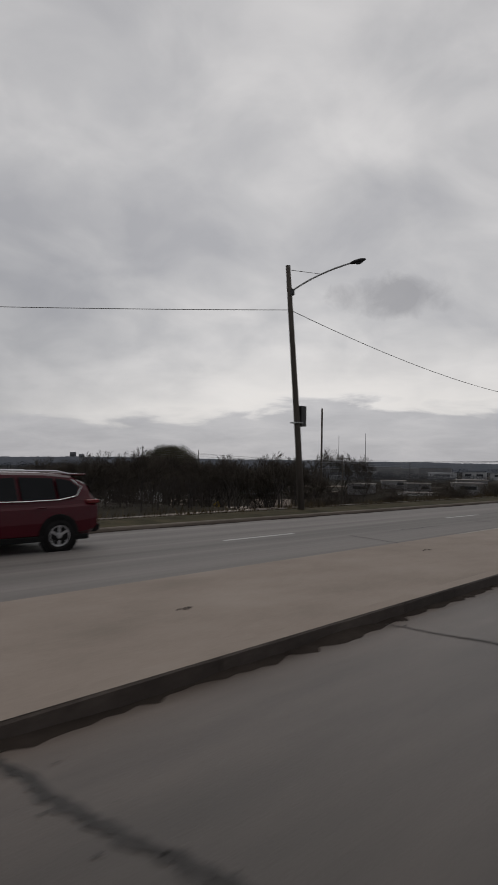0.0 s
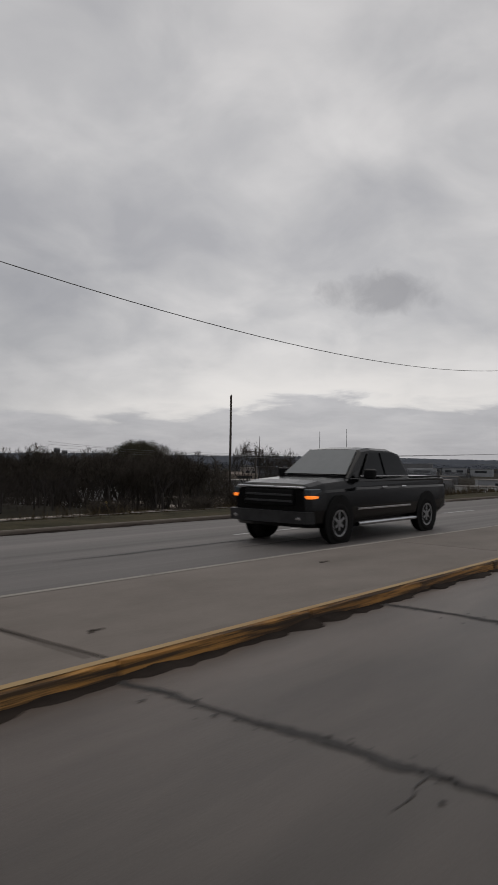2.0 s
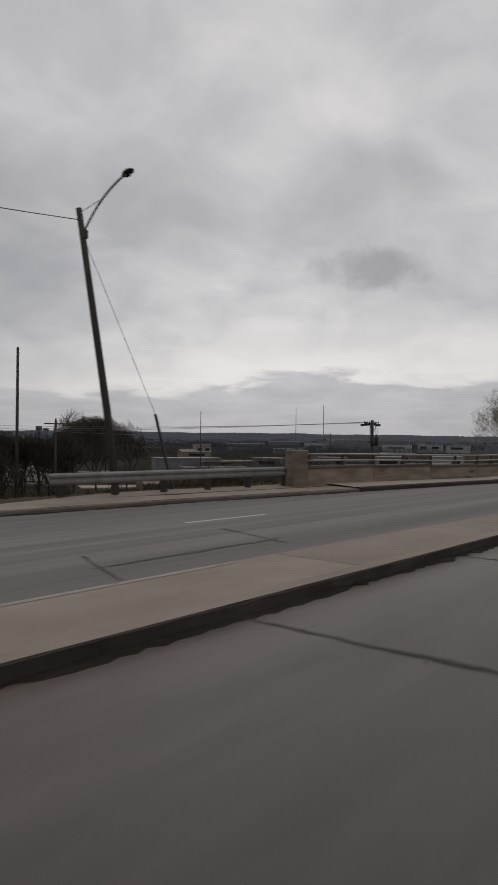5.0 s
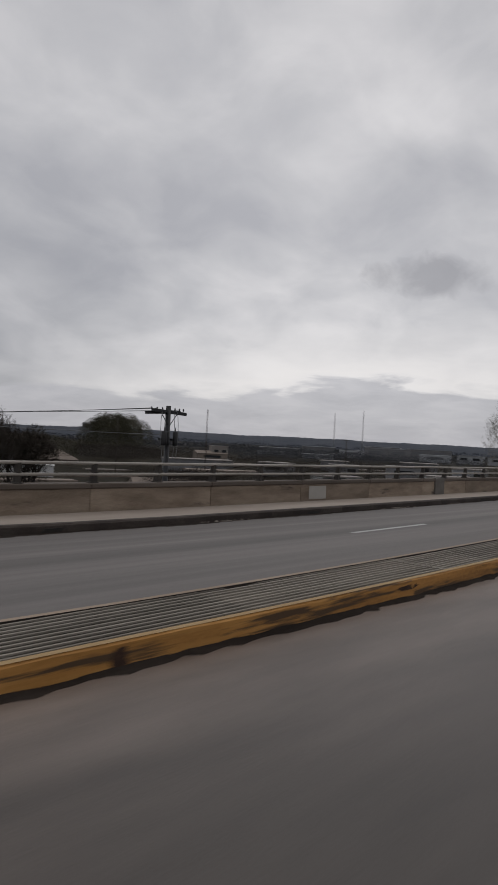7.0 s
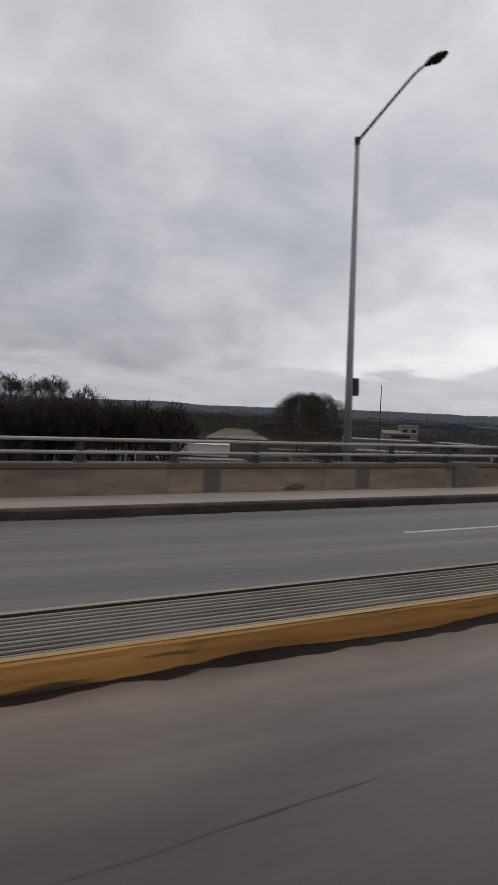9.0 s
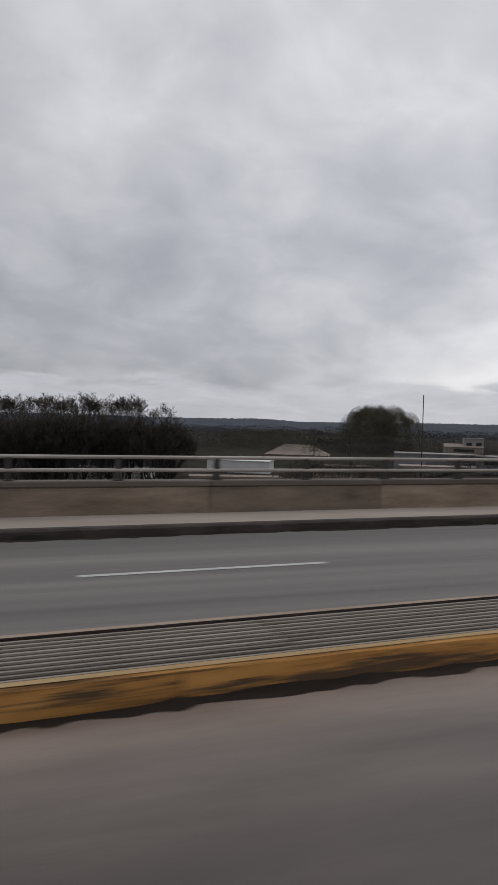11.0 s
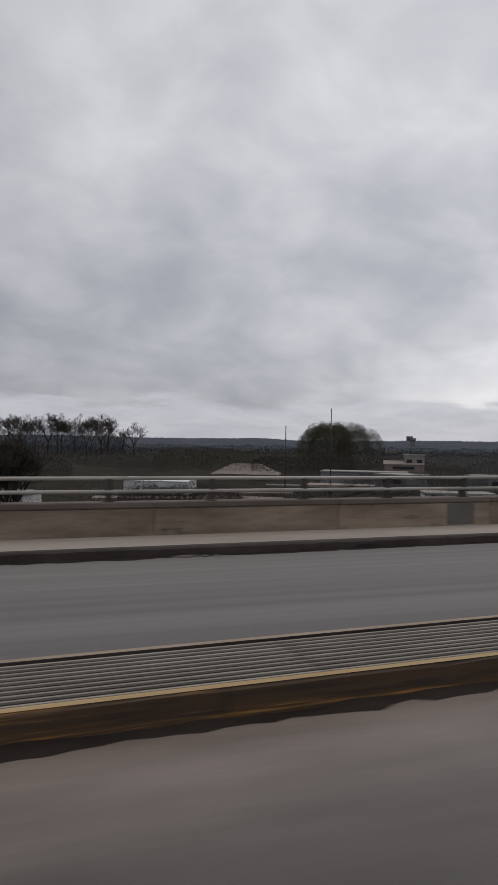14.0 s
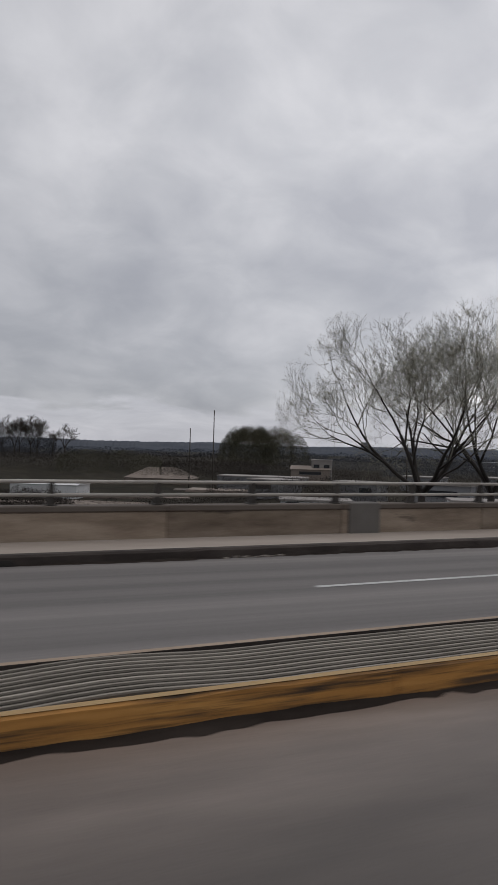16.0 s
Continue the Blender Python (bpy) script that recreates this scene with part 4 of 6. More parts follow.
def wall_piece(name, s0, s1, d0, d1, z0, z1, mat, label="", bevel=0.012):
    d0, d1 = d0 - DW, d1 - DW
    a, c = at(s0, DWS(s0) + d0), at(s1, DWS(s1) + d0)
    m = pose(a.x, a.y, rise(s0), 0, 0, math.degrees(math.atan2(c.y - a.y, c.x - a.x)))
    ln = (c - a).length
    return part(name, Buf().box((0.004, 0, z0), (ln - 0.004, d1 - d0, z1), bevel), mat, parapet, label, m)


s = 76.0
i = 0
PILASTERS = [106.2, 123.85, 169.3, 218.9]
while s < 262:
    e = s + 3.66
    wall_piece("wall_panel", s, e, DW, DW + 0.3, -0.6, WT, M_WALL)
    wall_piece("coping", s, e, DW - 0.035, DW + 0.33, WT + 0.002, CT, M_COPE, bevel=0.018)
    s, i = e, i + 1
for q in PILASTERS:
    wall_piece("pilaster", q, q + 0.75, DW - 0.055, DW + 0.34, -0.5, CT + 0.02, M_GREYP, "smooth grey concrete pier", 0.015)
wall_piece("repair_patch", 98.35, 99.2, DW - 0.012, DW + 0.1, 0.02, 0.40, M_PATCHW, "pale square repair patch", 0.004)
for q, w in ((171.0, 0.9), (192.0, 0.7), (193.8, 0.5), (117.0, 0.4), (120.8, 0.4), (153.4, 0.5), (203.5, 0.4), (208.3, 0.35)):
    wall_piece("stained_patch", q, q + w, DW - 0.006, DW + 0.1, 0.0, WT - 0.02, M_GREYP, "grey overpainted patch", 0.003)
# broken tall end block where the parapet begins
wall_piece("end_block", 75.25, 75.98, DW - 0.05, DW + 0.4, -0.6, 1.12, M_WALL, "upright concrete end block", 0.03)

# plain parapet that closes the other side of the bridge
buf = ribbon(Buf(), 78.0, 262.0, [lambda s: (-9.3, -0.6), lambda s: (-9.3, 0.565), lambda s: (-9.0, 0.565), lambda s: (-9.0, -0.6)], 4.0)
tagged(part("wall_south", buf, M_WALL), "plain low concrete parapet on the far side of the deck", "wall", kind="structure")

railing = tagged(new("railing"), "weathered two-rail aluminium railing on short posts", "railing", kind="structure")
post = Buf()
post.loft([[(-0.055, 0.06, 0), (0.055, 0.06, 0), (0.055, 0.22, 0), (-0.055, 0.22, 0)],
           [(-0.05, 0.05, 0.15), (0.05, 0.05, 0.15), (0.05, 0.18, 0.15), (-0.05, 0.18, 0.15)],
           [(-0.04, 0.04, 0.40), (0.04, 0.04, 0.40), (0.04, 0.13, 0.40), (-0.04, 0.13, 0.40)]])
post.box((-0.085, 0.03, 0), (0.085, 0.25, 0.022), 0.005)
post_me = post.mesh("rail_post")
post_me.materials.append(M_POST)
posts = [76.15 + 1.83 * k for k in range(51)] + [170.05 + 1.87 * k for k in range(49)]
for s in posts:
    part("rail_post", post_me, M_POST, railing, m=along(s, DWS(s), CT + rise(s)))
for zc, r in ((0.975, 0.033), (0.745, 0.033)):
    s = 75.4
    while s < 261:
        e = min(s + 7.32, 261.5)
        pts = [at(s + (e - s) * k / 6, DWS(s + (e - s) * k / 6) + 0.07, zc + rise(s + (e - s) * k / 6)) for k in range(7)]
        part("rail", Buf().tube(pts, r, 10), M_RAIL, railing, smooth=True)
        s = e

# drain gaps, chips and pale debris along the bridge kerb
for s in (88.6, 96.4, 107.2, 119.4, 130.5, 142.0, 149.8, 158.6, 166.2, 178.4, 189.0, 200.6, 211.8, 223.6, 235.0):
    a, c = at(s, E_(s) - 0.006, zfar(s, E_(s))), at(s + 0.55, E_(s) - 0.006, zfar(s, E_(s)))
    m = pose(a.x, a.y, a.z, 0, 0, math.degrees(math.atan2(c.y - a.y, c.x - a.x)))
    # near-black plug paints the shade inside a drain opening
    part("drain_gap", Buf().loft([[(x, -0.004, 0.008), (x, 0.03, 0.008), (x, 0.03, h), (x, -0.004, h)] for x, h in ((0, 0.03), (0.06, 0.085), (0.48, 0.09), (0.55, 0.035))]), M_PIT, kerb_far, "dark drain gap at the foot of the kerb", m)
for i, s in enumerate((93.2, 101.0, 104.8, 112.4, 152.6, 161.0, 172.8, 186.2, 196.6, 208.6, 216.2, 226.0)):
    r, b = random.Random(820 + i), Buf()
    for k in range(22):
        q = s + r.gauss(0, 0.35)
        d = E_(q) - 0.03 - abs(r.gauss(0, 0.06))
        w = r.uniform(0.012, 0.05)
        m = Matrix.Translation(at(q, d, zfar(q, d) + 0.004)) @ Euler((r.uniform(-0.3, 0.3), r.uniform(-0.3, 0.3), r.uniform(0, 6))).to_matrix().to_4x4()
        b.box((-w, -w * 0.6, 0), (w, w * 0.6, r.uniform(0.01, 0.03)), 0.004, m)
    tagged(part("kerb_debris", b, M_SLAB2), "dull broken bits lying in the gutter", "debris", "gutter debris", "stuff")


# ---- street lamps, poles and wires ----
def lathe(profile, n=20, m=None):
    """A turned form about the y axis; profile: (radius, y)."""
    b = Buf()
    rings = [[(r * math.cos(2 * math.pi * k / n), y, r * math.sin(2 * math.pi * k / n)) for k in range(n)] for r, y in profile]
    b.loft(rings)
    if m is not None:
        b.v = [tuple(m @ Vector(p)) for p in b.v]
    return b


def curve_pts(p0, p1, p2, n=8):
    p0, p1, p2 = Vector(p0), Vector(p1), Vector(p2)
    return [(1 - t) ** 2 * p0 + 2 * t * (1 - t) * p1 + t * t * p2 for t in (i / n for i in range(n + 1))]


def lamp_head(parent, p, way, size, mat, label):
    """A flat cobra head with a lens under it; way points from the arm to the tip."""
    way = Vector(way).normalized()
    side = way.cross(Vector((0, 0, 1))).normalized()
    up = side.cross(way)
    b = Buf()
    rings = []
    for u, w, h in ((0, 0.05, 0.04), (0.15, 0.09, 0.07), (0.4, 0.16, 0.10), (0.75, 0.17, 0.09), (1.0, 0.08, 0.03)):
        c = Vector(p) + way * u * size
        rings.append([c + side * (w * math.cos(a)) * size * 1.2 + up * (h * math.sin(a)) * size * 1.2 for a in (2 * math.pi * k / 10 for k in range(10))])
    head = part("lamp_head", b.loft(rings), mat, parent, label, smooth=True)
    c = Vector(p) + way * 0.58 * size - up * 0.10 * size
    lens = Buf().loft([[c + side * (0.13 * f * math.cos(a)) * size + way * (0.24 * f * math.sin(a)) * size - up * dz for a in (2 * math.pi * k / 10 for k in range(10))] for f, dz in ((1, 0), (0.8, 0.04), (0.3, 0.06))])
    part("lens", lens, M_GLASSD, head)


def timber_lamp(base, top, arm_z, tip, box_z=None, box_side=1, label="", bulge=0.42):
    base, top, tip = Vector(base), Vector(top), Vector(tip)
    t = thing("street_lamp", label, "street lamp", "timber street lamps")
    on = lambda z: base + (top - base) * ((z - base.z) / (top.z - base.z))
    part("pole", Buf().tube([base - Vector((0, 0, 0.6)), base + (top - base) * 0.3, base + (top - base) * 0.65, top], [0.125, 0.115, 0.102, 0.088], 12), M_WOOD, t, smooth=True)
    a = on(arm_z)
    mid = a + (tip - a) * 0.45 + Vector((0, 0, bulge))
    part("arm", Buf().tube(curve_pts(a, mid, tip, 9), 0.032, 8), M_STEEL, t, "curved grey steel arm", smooth=True)
    way = (tip - mid)
    lamp_head(t, tip - way.normalized() * 0.05, way, 0.6, M_DARK, "flat dark lamp head")
    brace_to = curve_pts(a, mid, tip, 9)[5]
    part("brace", Buf().tube([top - Vector((0, 0, 0.15)), brace_to], 0.011, 5), M_WIRE, t)
    part("bracket", Buf().box((a.x - 0.06, a.y - 0.2, a.z - 0.12), (a.x + 0.06, a.y - 0.08, a.z + 0.12), 0.01), M_DARK, t)
    if box_z:
        c = on(sum(box_z) / 2)
        x0, x1 = (c.x + 0.12, c.x + 0.42) if box_side > 0 else (c.x - 0.42, c.x - 0.12)
        part("control_box", Buf().box((x0, c.y - 0.14, box_z[0]), (x1, c.y + 0.14, box_z[1]), 0.02), M_DARK, t, "dark metal box strapped to the pole")
        part("strap", Buf().box((c.x - 0.17, c.y - 0.17, box_z[0] + 0.1), (c.x + 0.2, c.y + 0.17, box_z[0] + 0.14), 0.01), M_STEEL, t)
    return t


timber_lamp((20.5, 15.35, -0.05), (20.42, 16.1, 9.02), 8.0, (20.75, 13.55, 8.74), (3.05, 3.8), 1, "tall dark timber street lamp on the verge, slightly leaning", 0.24)
timber_lamp((69.2, 16.15, -0.25), (68.55, 17.37, 8.4), 7.6, (67.76, 14.43, 8.46), None, 1, "strongly leaning dark timber street lamp behind the guardrail")


def wire(a, b, sag, r, label, n=28):
    a, b = Vector(a), Vector(b)
    pts = [a + (b - a) * (i / n) - Vector((0, 0, sag * 4 * (i / n) * (1 - i / n))) for i in range(n + 1)]
    return tagged(part("overhead_wire", Buf().tube(pts, r, 5), M_WIRE, smooth=True), label, "wire", "overhead wires")


wire((20.45, 16.0, 7.36), (68.58, 17.3, 8.05), 1.46, 0.014, "sagging black wire strung between street lamps")
wire((-12.0, 50.5, 8.3), (20.45, 16.0, 7.36), 0.5, 0.014, "sagging black wire strung between street lamps")
# guy wire with its guard
g0, g1, g2 = Vector((68.6, 17.3, 7.7)), Vector((71.15, 16.75, 2.35)), Vector((71.45, 16.15, -0.3))
t = thing("guy_wire", "slanting steel guy wire with a dark guard near the ground", "guy wire")
part("cable", Buf().tube([g0, g1, g2], 0.009, 5), M_WIRE, t)
part("guard", Buf().tube([g1, g2], 0.045, 8), M_DARK, t)


def bridge_lamp(x, y, f, out, label):
    """A lamp post beside the bridge; f: its size against the first one, about the eye's height; out: its lean in degrees."""
    t = thing("lamp_post", label, "lamp post", "bridge lamp posts", m=pose(x + 9.4 * f * math.sin(radians(out)), y, 0, 0, -out, 2.6))
    g = ground_z(x, y)
    at_z = lambda z: 1.6 + (z - 1.6) * f
    line = lambda pts: [(0, y0 * f, at_z(z0)) for y0, z0 in pts]
    part("pedestal", Buf().box((-0.45, -0.45, g - 0.5), (0.45, 0.45, at_z(0.05)), 0.05), M_COPE, t, "concrete pedestal rising beside the bridge")
    part("base_plate", Buf().box((-0.24, -0.24, at_z(0.05)), (0.24, 0.24, at_z(0.05) + 0.04), 0.01), M_STEEL, t)
    part("pole", Buf().tube(line([(0, 0.09), (0, 3.0), (0, 9.36)]), [0.118 * f, 0.103 * f, 0.062 * f], 14), M_STEEL, t, smooth=True)
    part("collar", Buf().tube(line([(0, 9.33), (0, 9.52)]), 0.082 * f, 12), M_DARK, t)
    part("arm", Buf().tube(line([(-0.02, 9.42), (-1.2, 9.98), (-2.15, 10.42), (-2.4, 10.5), (-2.65, 10.53)]), [0.046, 0.042, 0.038, 0.035, 0.033], 10), M_STEEL, t, smooth=True)
    lamp_head(t, (0, -2.58 * f, at_z(10.52)), (0, -1, 0.06), 0.74 * f, M_DARK, "dark oval lamp head")
    if f > 0.95:
        part("sign_box", Buf().box((0.10, -0.07, at_z(2.19)), (0.10 + 0.22 * f, 0.07, at_z(2.70)), 0.015), M_DARK, t, "small dark box on the pole")
    return t


bridge_lamp(122.6, 17.5, 0.985, 1.3, "slim grey steel lamp post behind the parapet railing")
bridge_lamp(174.55, 17.7, 0.855, 1.8, "slim grey steel lamp post behind the parapet railing")


def plain_pole(x, y, top, r, label, name="utility_pole", arm=None, mat=None):
    z = ground_z(x, y)
    t = thing(name, label, "pole", "far poles", m=pose(x, y, z))
    part("pole", Buf().tube([(0, 0, -0.5), (0, 0, (top - z) * 0.5), (0, 0, top - z)], [r, r * 0.9, r * 0.75], 8), mat or M_WOOD, t, smooth=True)
    if arm:
        w, drop, ang = arm
        c, q = math.cos(ang), math.sin(ang)
        h = top - z - drop
        part("crossarm", Buf().tube([(-w * c, -w * q, h), (w * c, w * q, h)], 0.08, 6), mat or M_WOOD, t)
    part("cap", Buf().tube([(0, 0, top - z), (0, 0, top - z + 0.12)], r * 0.5, 6), M_DARK, t)
    return t


plain_pole(100.6, 71.3, 11.6, 0.20, "tall thin dark pole standing among bare trees")
plain_pole(104.5, 69.5, 3.6, 0.16, "short timber pole with a crossarm among trees", arm=(1.3, 0.5, -0.8))
plain_pole(304.2, 307.1, 10.5, 0.26, "tall dark pole rising from the valley yards")
plain_pole(283.9, 216.4, 13.8, 0.20, "tall thin dark pole rising from the valley yards")
plain_pole(855.4, 575.9, 46, 0.5, "thin distant radio mast", "radio_mast", mat=M_STEEL)
plain_pole(876.7, 544.3, 50, 0.5, "thin distant radio mast", "radio_mast", mat=M_STEEL)
plain_pole(330, 178, 4.5, 0.2, "dark timber pole in the valley", arm=(1.2, 0.5, -0.6))

# utility pole with transformers close to the bridge
ux, uy = 105.8, 28.6
uz = ground_z(ux, uy)
t = thing("utility_pole", "dark timber utility pole with crossarm and hanging transformers", "utility pole", m=pose(ux, uy, 0, 0, 0, -2) @ Matrix.Diagonal((0.87, 1, 1, 1)))
part("pole", Buf().tube([(0, 0, uz - 0.5), (0, 0, -3), (0, 0, 3.22)], [0.2, 0.17, 0.14], 12), M_DARK, t, smooth=True)
arm = part("crossarm", Buf().box((-1.35, -0.07, 2.82), (1.25, 0.07, 2.99), 0.012, Matrix.Rotation(radians(2.5), 4, "Y")), M_DARK, t)
part("crossarm", Buf().box((-1.35, 0.16, 2.80), (1.25, 0.28, 2.96), 0.012, Matrix.Rotation(radians(-3.0), 4, "Y")), M_DARK, t)
for sx in (-1, 1):
    part("brace", Buf().tube([(0.05 * sx, -0.1, 2.2), (0.62 * sx, -0.09, 2.84)], 0.022, 6), M_DARK, t)
for x in (-1.25, -0.85, -0.45, 0.5, 0.85, 1.15):
    part("insulator", lathe([(0.02, 0), (0.05, 0.03), (0.03, 0.07), (0.05, 0.1), (0.02, 0.15)], 8, Matrix.Translation((x, 0, 2.98)) @ Matrix.Rotation(radians(90), 4, "X")), M_DARK, t)
part("bracket_bar", Buf().box((-0.62, -0.06, 1.42), (0.62, 0.06, 1.52), 0.01), M_DARK, t)
for x, w in ((-0.42, 0.17), (0.42, 0.15), (-0.16, 0.12)):
    can = part("transformer", Buf().tube([(x, -0.22, 1.16), (x, -0.22, 1.2), (x, -0.22, 1.86), (x, -0.22, 1.9)], [w * 0.9, w, w, w * 0.7], 14), M_DARK, t, "dark cylindrical transformer", smooth=True)
    part("bushing", Buf().tube([(x, -0.22, 1.9), (x, -0.22, 2.1)], 0.03, 6), M_DARK, can)
for x in (-0.55, -0.3, 0.35, 0.6):
    part("drop_cable", Buf().tube(curve_pts((x, -0.1, 2.9), (x * 1.4, -0.15, 1.9), (x * 0.8, -0.2, 0.2), 8), 0.014, 5), M_WIRE, t)
for i, (o, h) in enumerate(((-1.25, 3.05), (-0.85, 3.05), (0.85, 3.05), (0.0, 1.7))):
    c, q = 0.87 * math.cos(radians(-2)), 0.87 * math.sin(radians(-2))
    wire((ux + o * c, uy + o * q, h), (ux - 10 + 0.4 * i, uy + 85, 3.3 + 0.5 * i), 0.9, 0.016, "dark power wire running off over the valley")

# ---- guardrail ----
t = thing("guardrail", "weathered galvanised guardrail on short timber posts", "guardrail")
prof = [(0.0, -0.155), (0.045, -0.11), (0.05, -0.06), (0.0, -0.015), (0.0, 0.015), (0.05, 0.06), (0.045, 0.11), (0.0, 0.155)]
for d0, z0, s0, s1, lab in ((15.35, 0.50, 66.2, 75.4, ""), (15.9, 0.46, 67.6, 76.3, "")):
    rings = []
    for i in range(13):
        s = s0 + (s1 - s0) * i / 12
        d = d0 - 0.75 * (i / 12) ** 1.6
        p = at(s, d, z0)
        rings.append([p + Vector((0, -y, z)) for y, z in prof] + [p + Vector((0, -y + 0.006, z)) for y, z in reversed(prof)])
    part("beam", Buf().loft(rings), M_GUARD, t, "wavy steel beam")
for i in range(6):
    s = 66.7 + 1.75 * i
    d = 15.42 - 0.75 * ((s - 66.2) / 9.2) ** 1.6
    p = at(s, d)
    part("post", Buf().box((p.x - 0.08, p.y + 0.02, -0.9), (p.x + 0.08, p.y + 0.2, 0.62), 0.015), M_WOOD, t, "dark timber post")

# ---- road sign far down the slope ----
sx, sy = 85.7, 81.9
sz = ground_z(sx, sy)
t = thing("road_sign", "yellow diamond warning sign on a thin post", "road sign", m=pose(sx, sy, sz, 0, 0, -46))
part("post", Buf().tube([(0, 0, -0.3), (0, 0, 2.0)], 0.05, 8), M_STEEL, t)
part("sign_plate", Buf().box((-0.48, -0.02, -0.48), (0.48, 0.02, 0.48), 0.01, Matrix.Translation((0, -0.07, 1.9)) @ Matrix.Rotation(radians(45), 4, "Y")), M_SIGNY, t)

# ---- parked traffic: a pickup and a sport utility car ----
def wheel(parent, x, y, r, width, out):
    m = Matrix.Translation((x, y, r)) @ (Matrix.Rotation(math.pi, 4, "Z") if out < 0 else Matrix.Identity(4))
    h = width / 2
    w = part("wheel", lathe([(r * 0.62, -h), (r * 0.9, -h), (r * 0.985, -h * 0.6), (r, 0), (r * 0.985, h * 0.6), (r * 0.9, h), (r * 0.66, h * 0.96), (r * 0.62, h * 0.8)], 28, m), M_TYRE, parent, "black tyre", smooth=True)
    b = Buf()
    b.loft(lathe([(r * 0.65, h * 0.3), (r * 0.65, h * 0.92), (r * 0.58, h * 0.9), (r * 0.56, h * 0.35)], 24).v and [[(q * math.cos(2 * math.pi * k / 24), yy, q * math.sin(2 * math.pi * k / 24)) for k in range(24)] for q, yy in ((r * 0.66, h * 0.3), (r * 0.66, h * 0.93), (r * 0.57, h * 0.9), (r * 0.55, h * 0.3))])
    for k in range(6):
        b.box((-0.035, h * 0.55, 0), (0.035, h * 0.82, r * 0.6), 0.008, Matrix.Rotation(k * math.pi / 3, 4, "Y"))
    b.add(lathe([(0.02, h * 0.5), (r * 0.2, h * 0.55), (r * 0.17, h * 0.9), (0.02, h * 0.93)], 12).v, lathe([(0.02, h * 0.5), (r * 0.2, h * 0.55), (r * 0.17, h * 0.9), (0.02, h * 0.93)], 12).f)
    b.v = [tuple(m @ Vector(p)) for p in b.v]
    part("rim", b, M_RIM, w, "bright alloy rim")


def shell(stations, roundness=0.10):
    """A car shell from stations (x, half width, bottom, shoulder z, top z, top half width)."""
    rings = []
    for x, w, zb, zs, zt, wt in stations:
        h = [(w * 0.90, zb), (w * 0.985, zb + 0.10), (w, (zb + zs) / 2), (w * 0.985, zs - 0.04), (w * 0.95, zs + 0.01), ((w + wt) / 2 * 0.97, (zs + zt) / 2 + 0.01), (wt, zt - 0.05), (wt * 0.86, zt), (wt * 0.45, zt + 0.015)]
        rings.append([(x, -y, z) for y, z in h] + [(x, y, z) for y, z in reversed(h)])
    return Buf().loft(rings)


def panel(pts, y, thick, lean=None):
    """A flat side panel from points (x, z); lean: (z0, y shift per metre above it)."""
    b, vs = Buf(), []
    for o in (0, thick):
        for x, z in pts:
            q = y
            if lean and z > lean[0]:
                q = y - math.copysign(lean[1] * (z - lean[0]), y)
            vs.append((x, q + math.copysign(o, y), z))
    n = len(pts)
    b.add(vs, [tuple(range(n)), tuple(range(2 * n - 1, n - 1, -1))] + [(i, (i + 1) % n, n + (i + 1) % n, n + i) for i in range(n)])
    return b


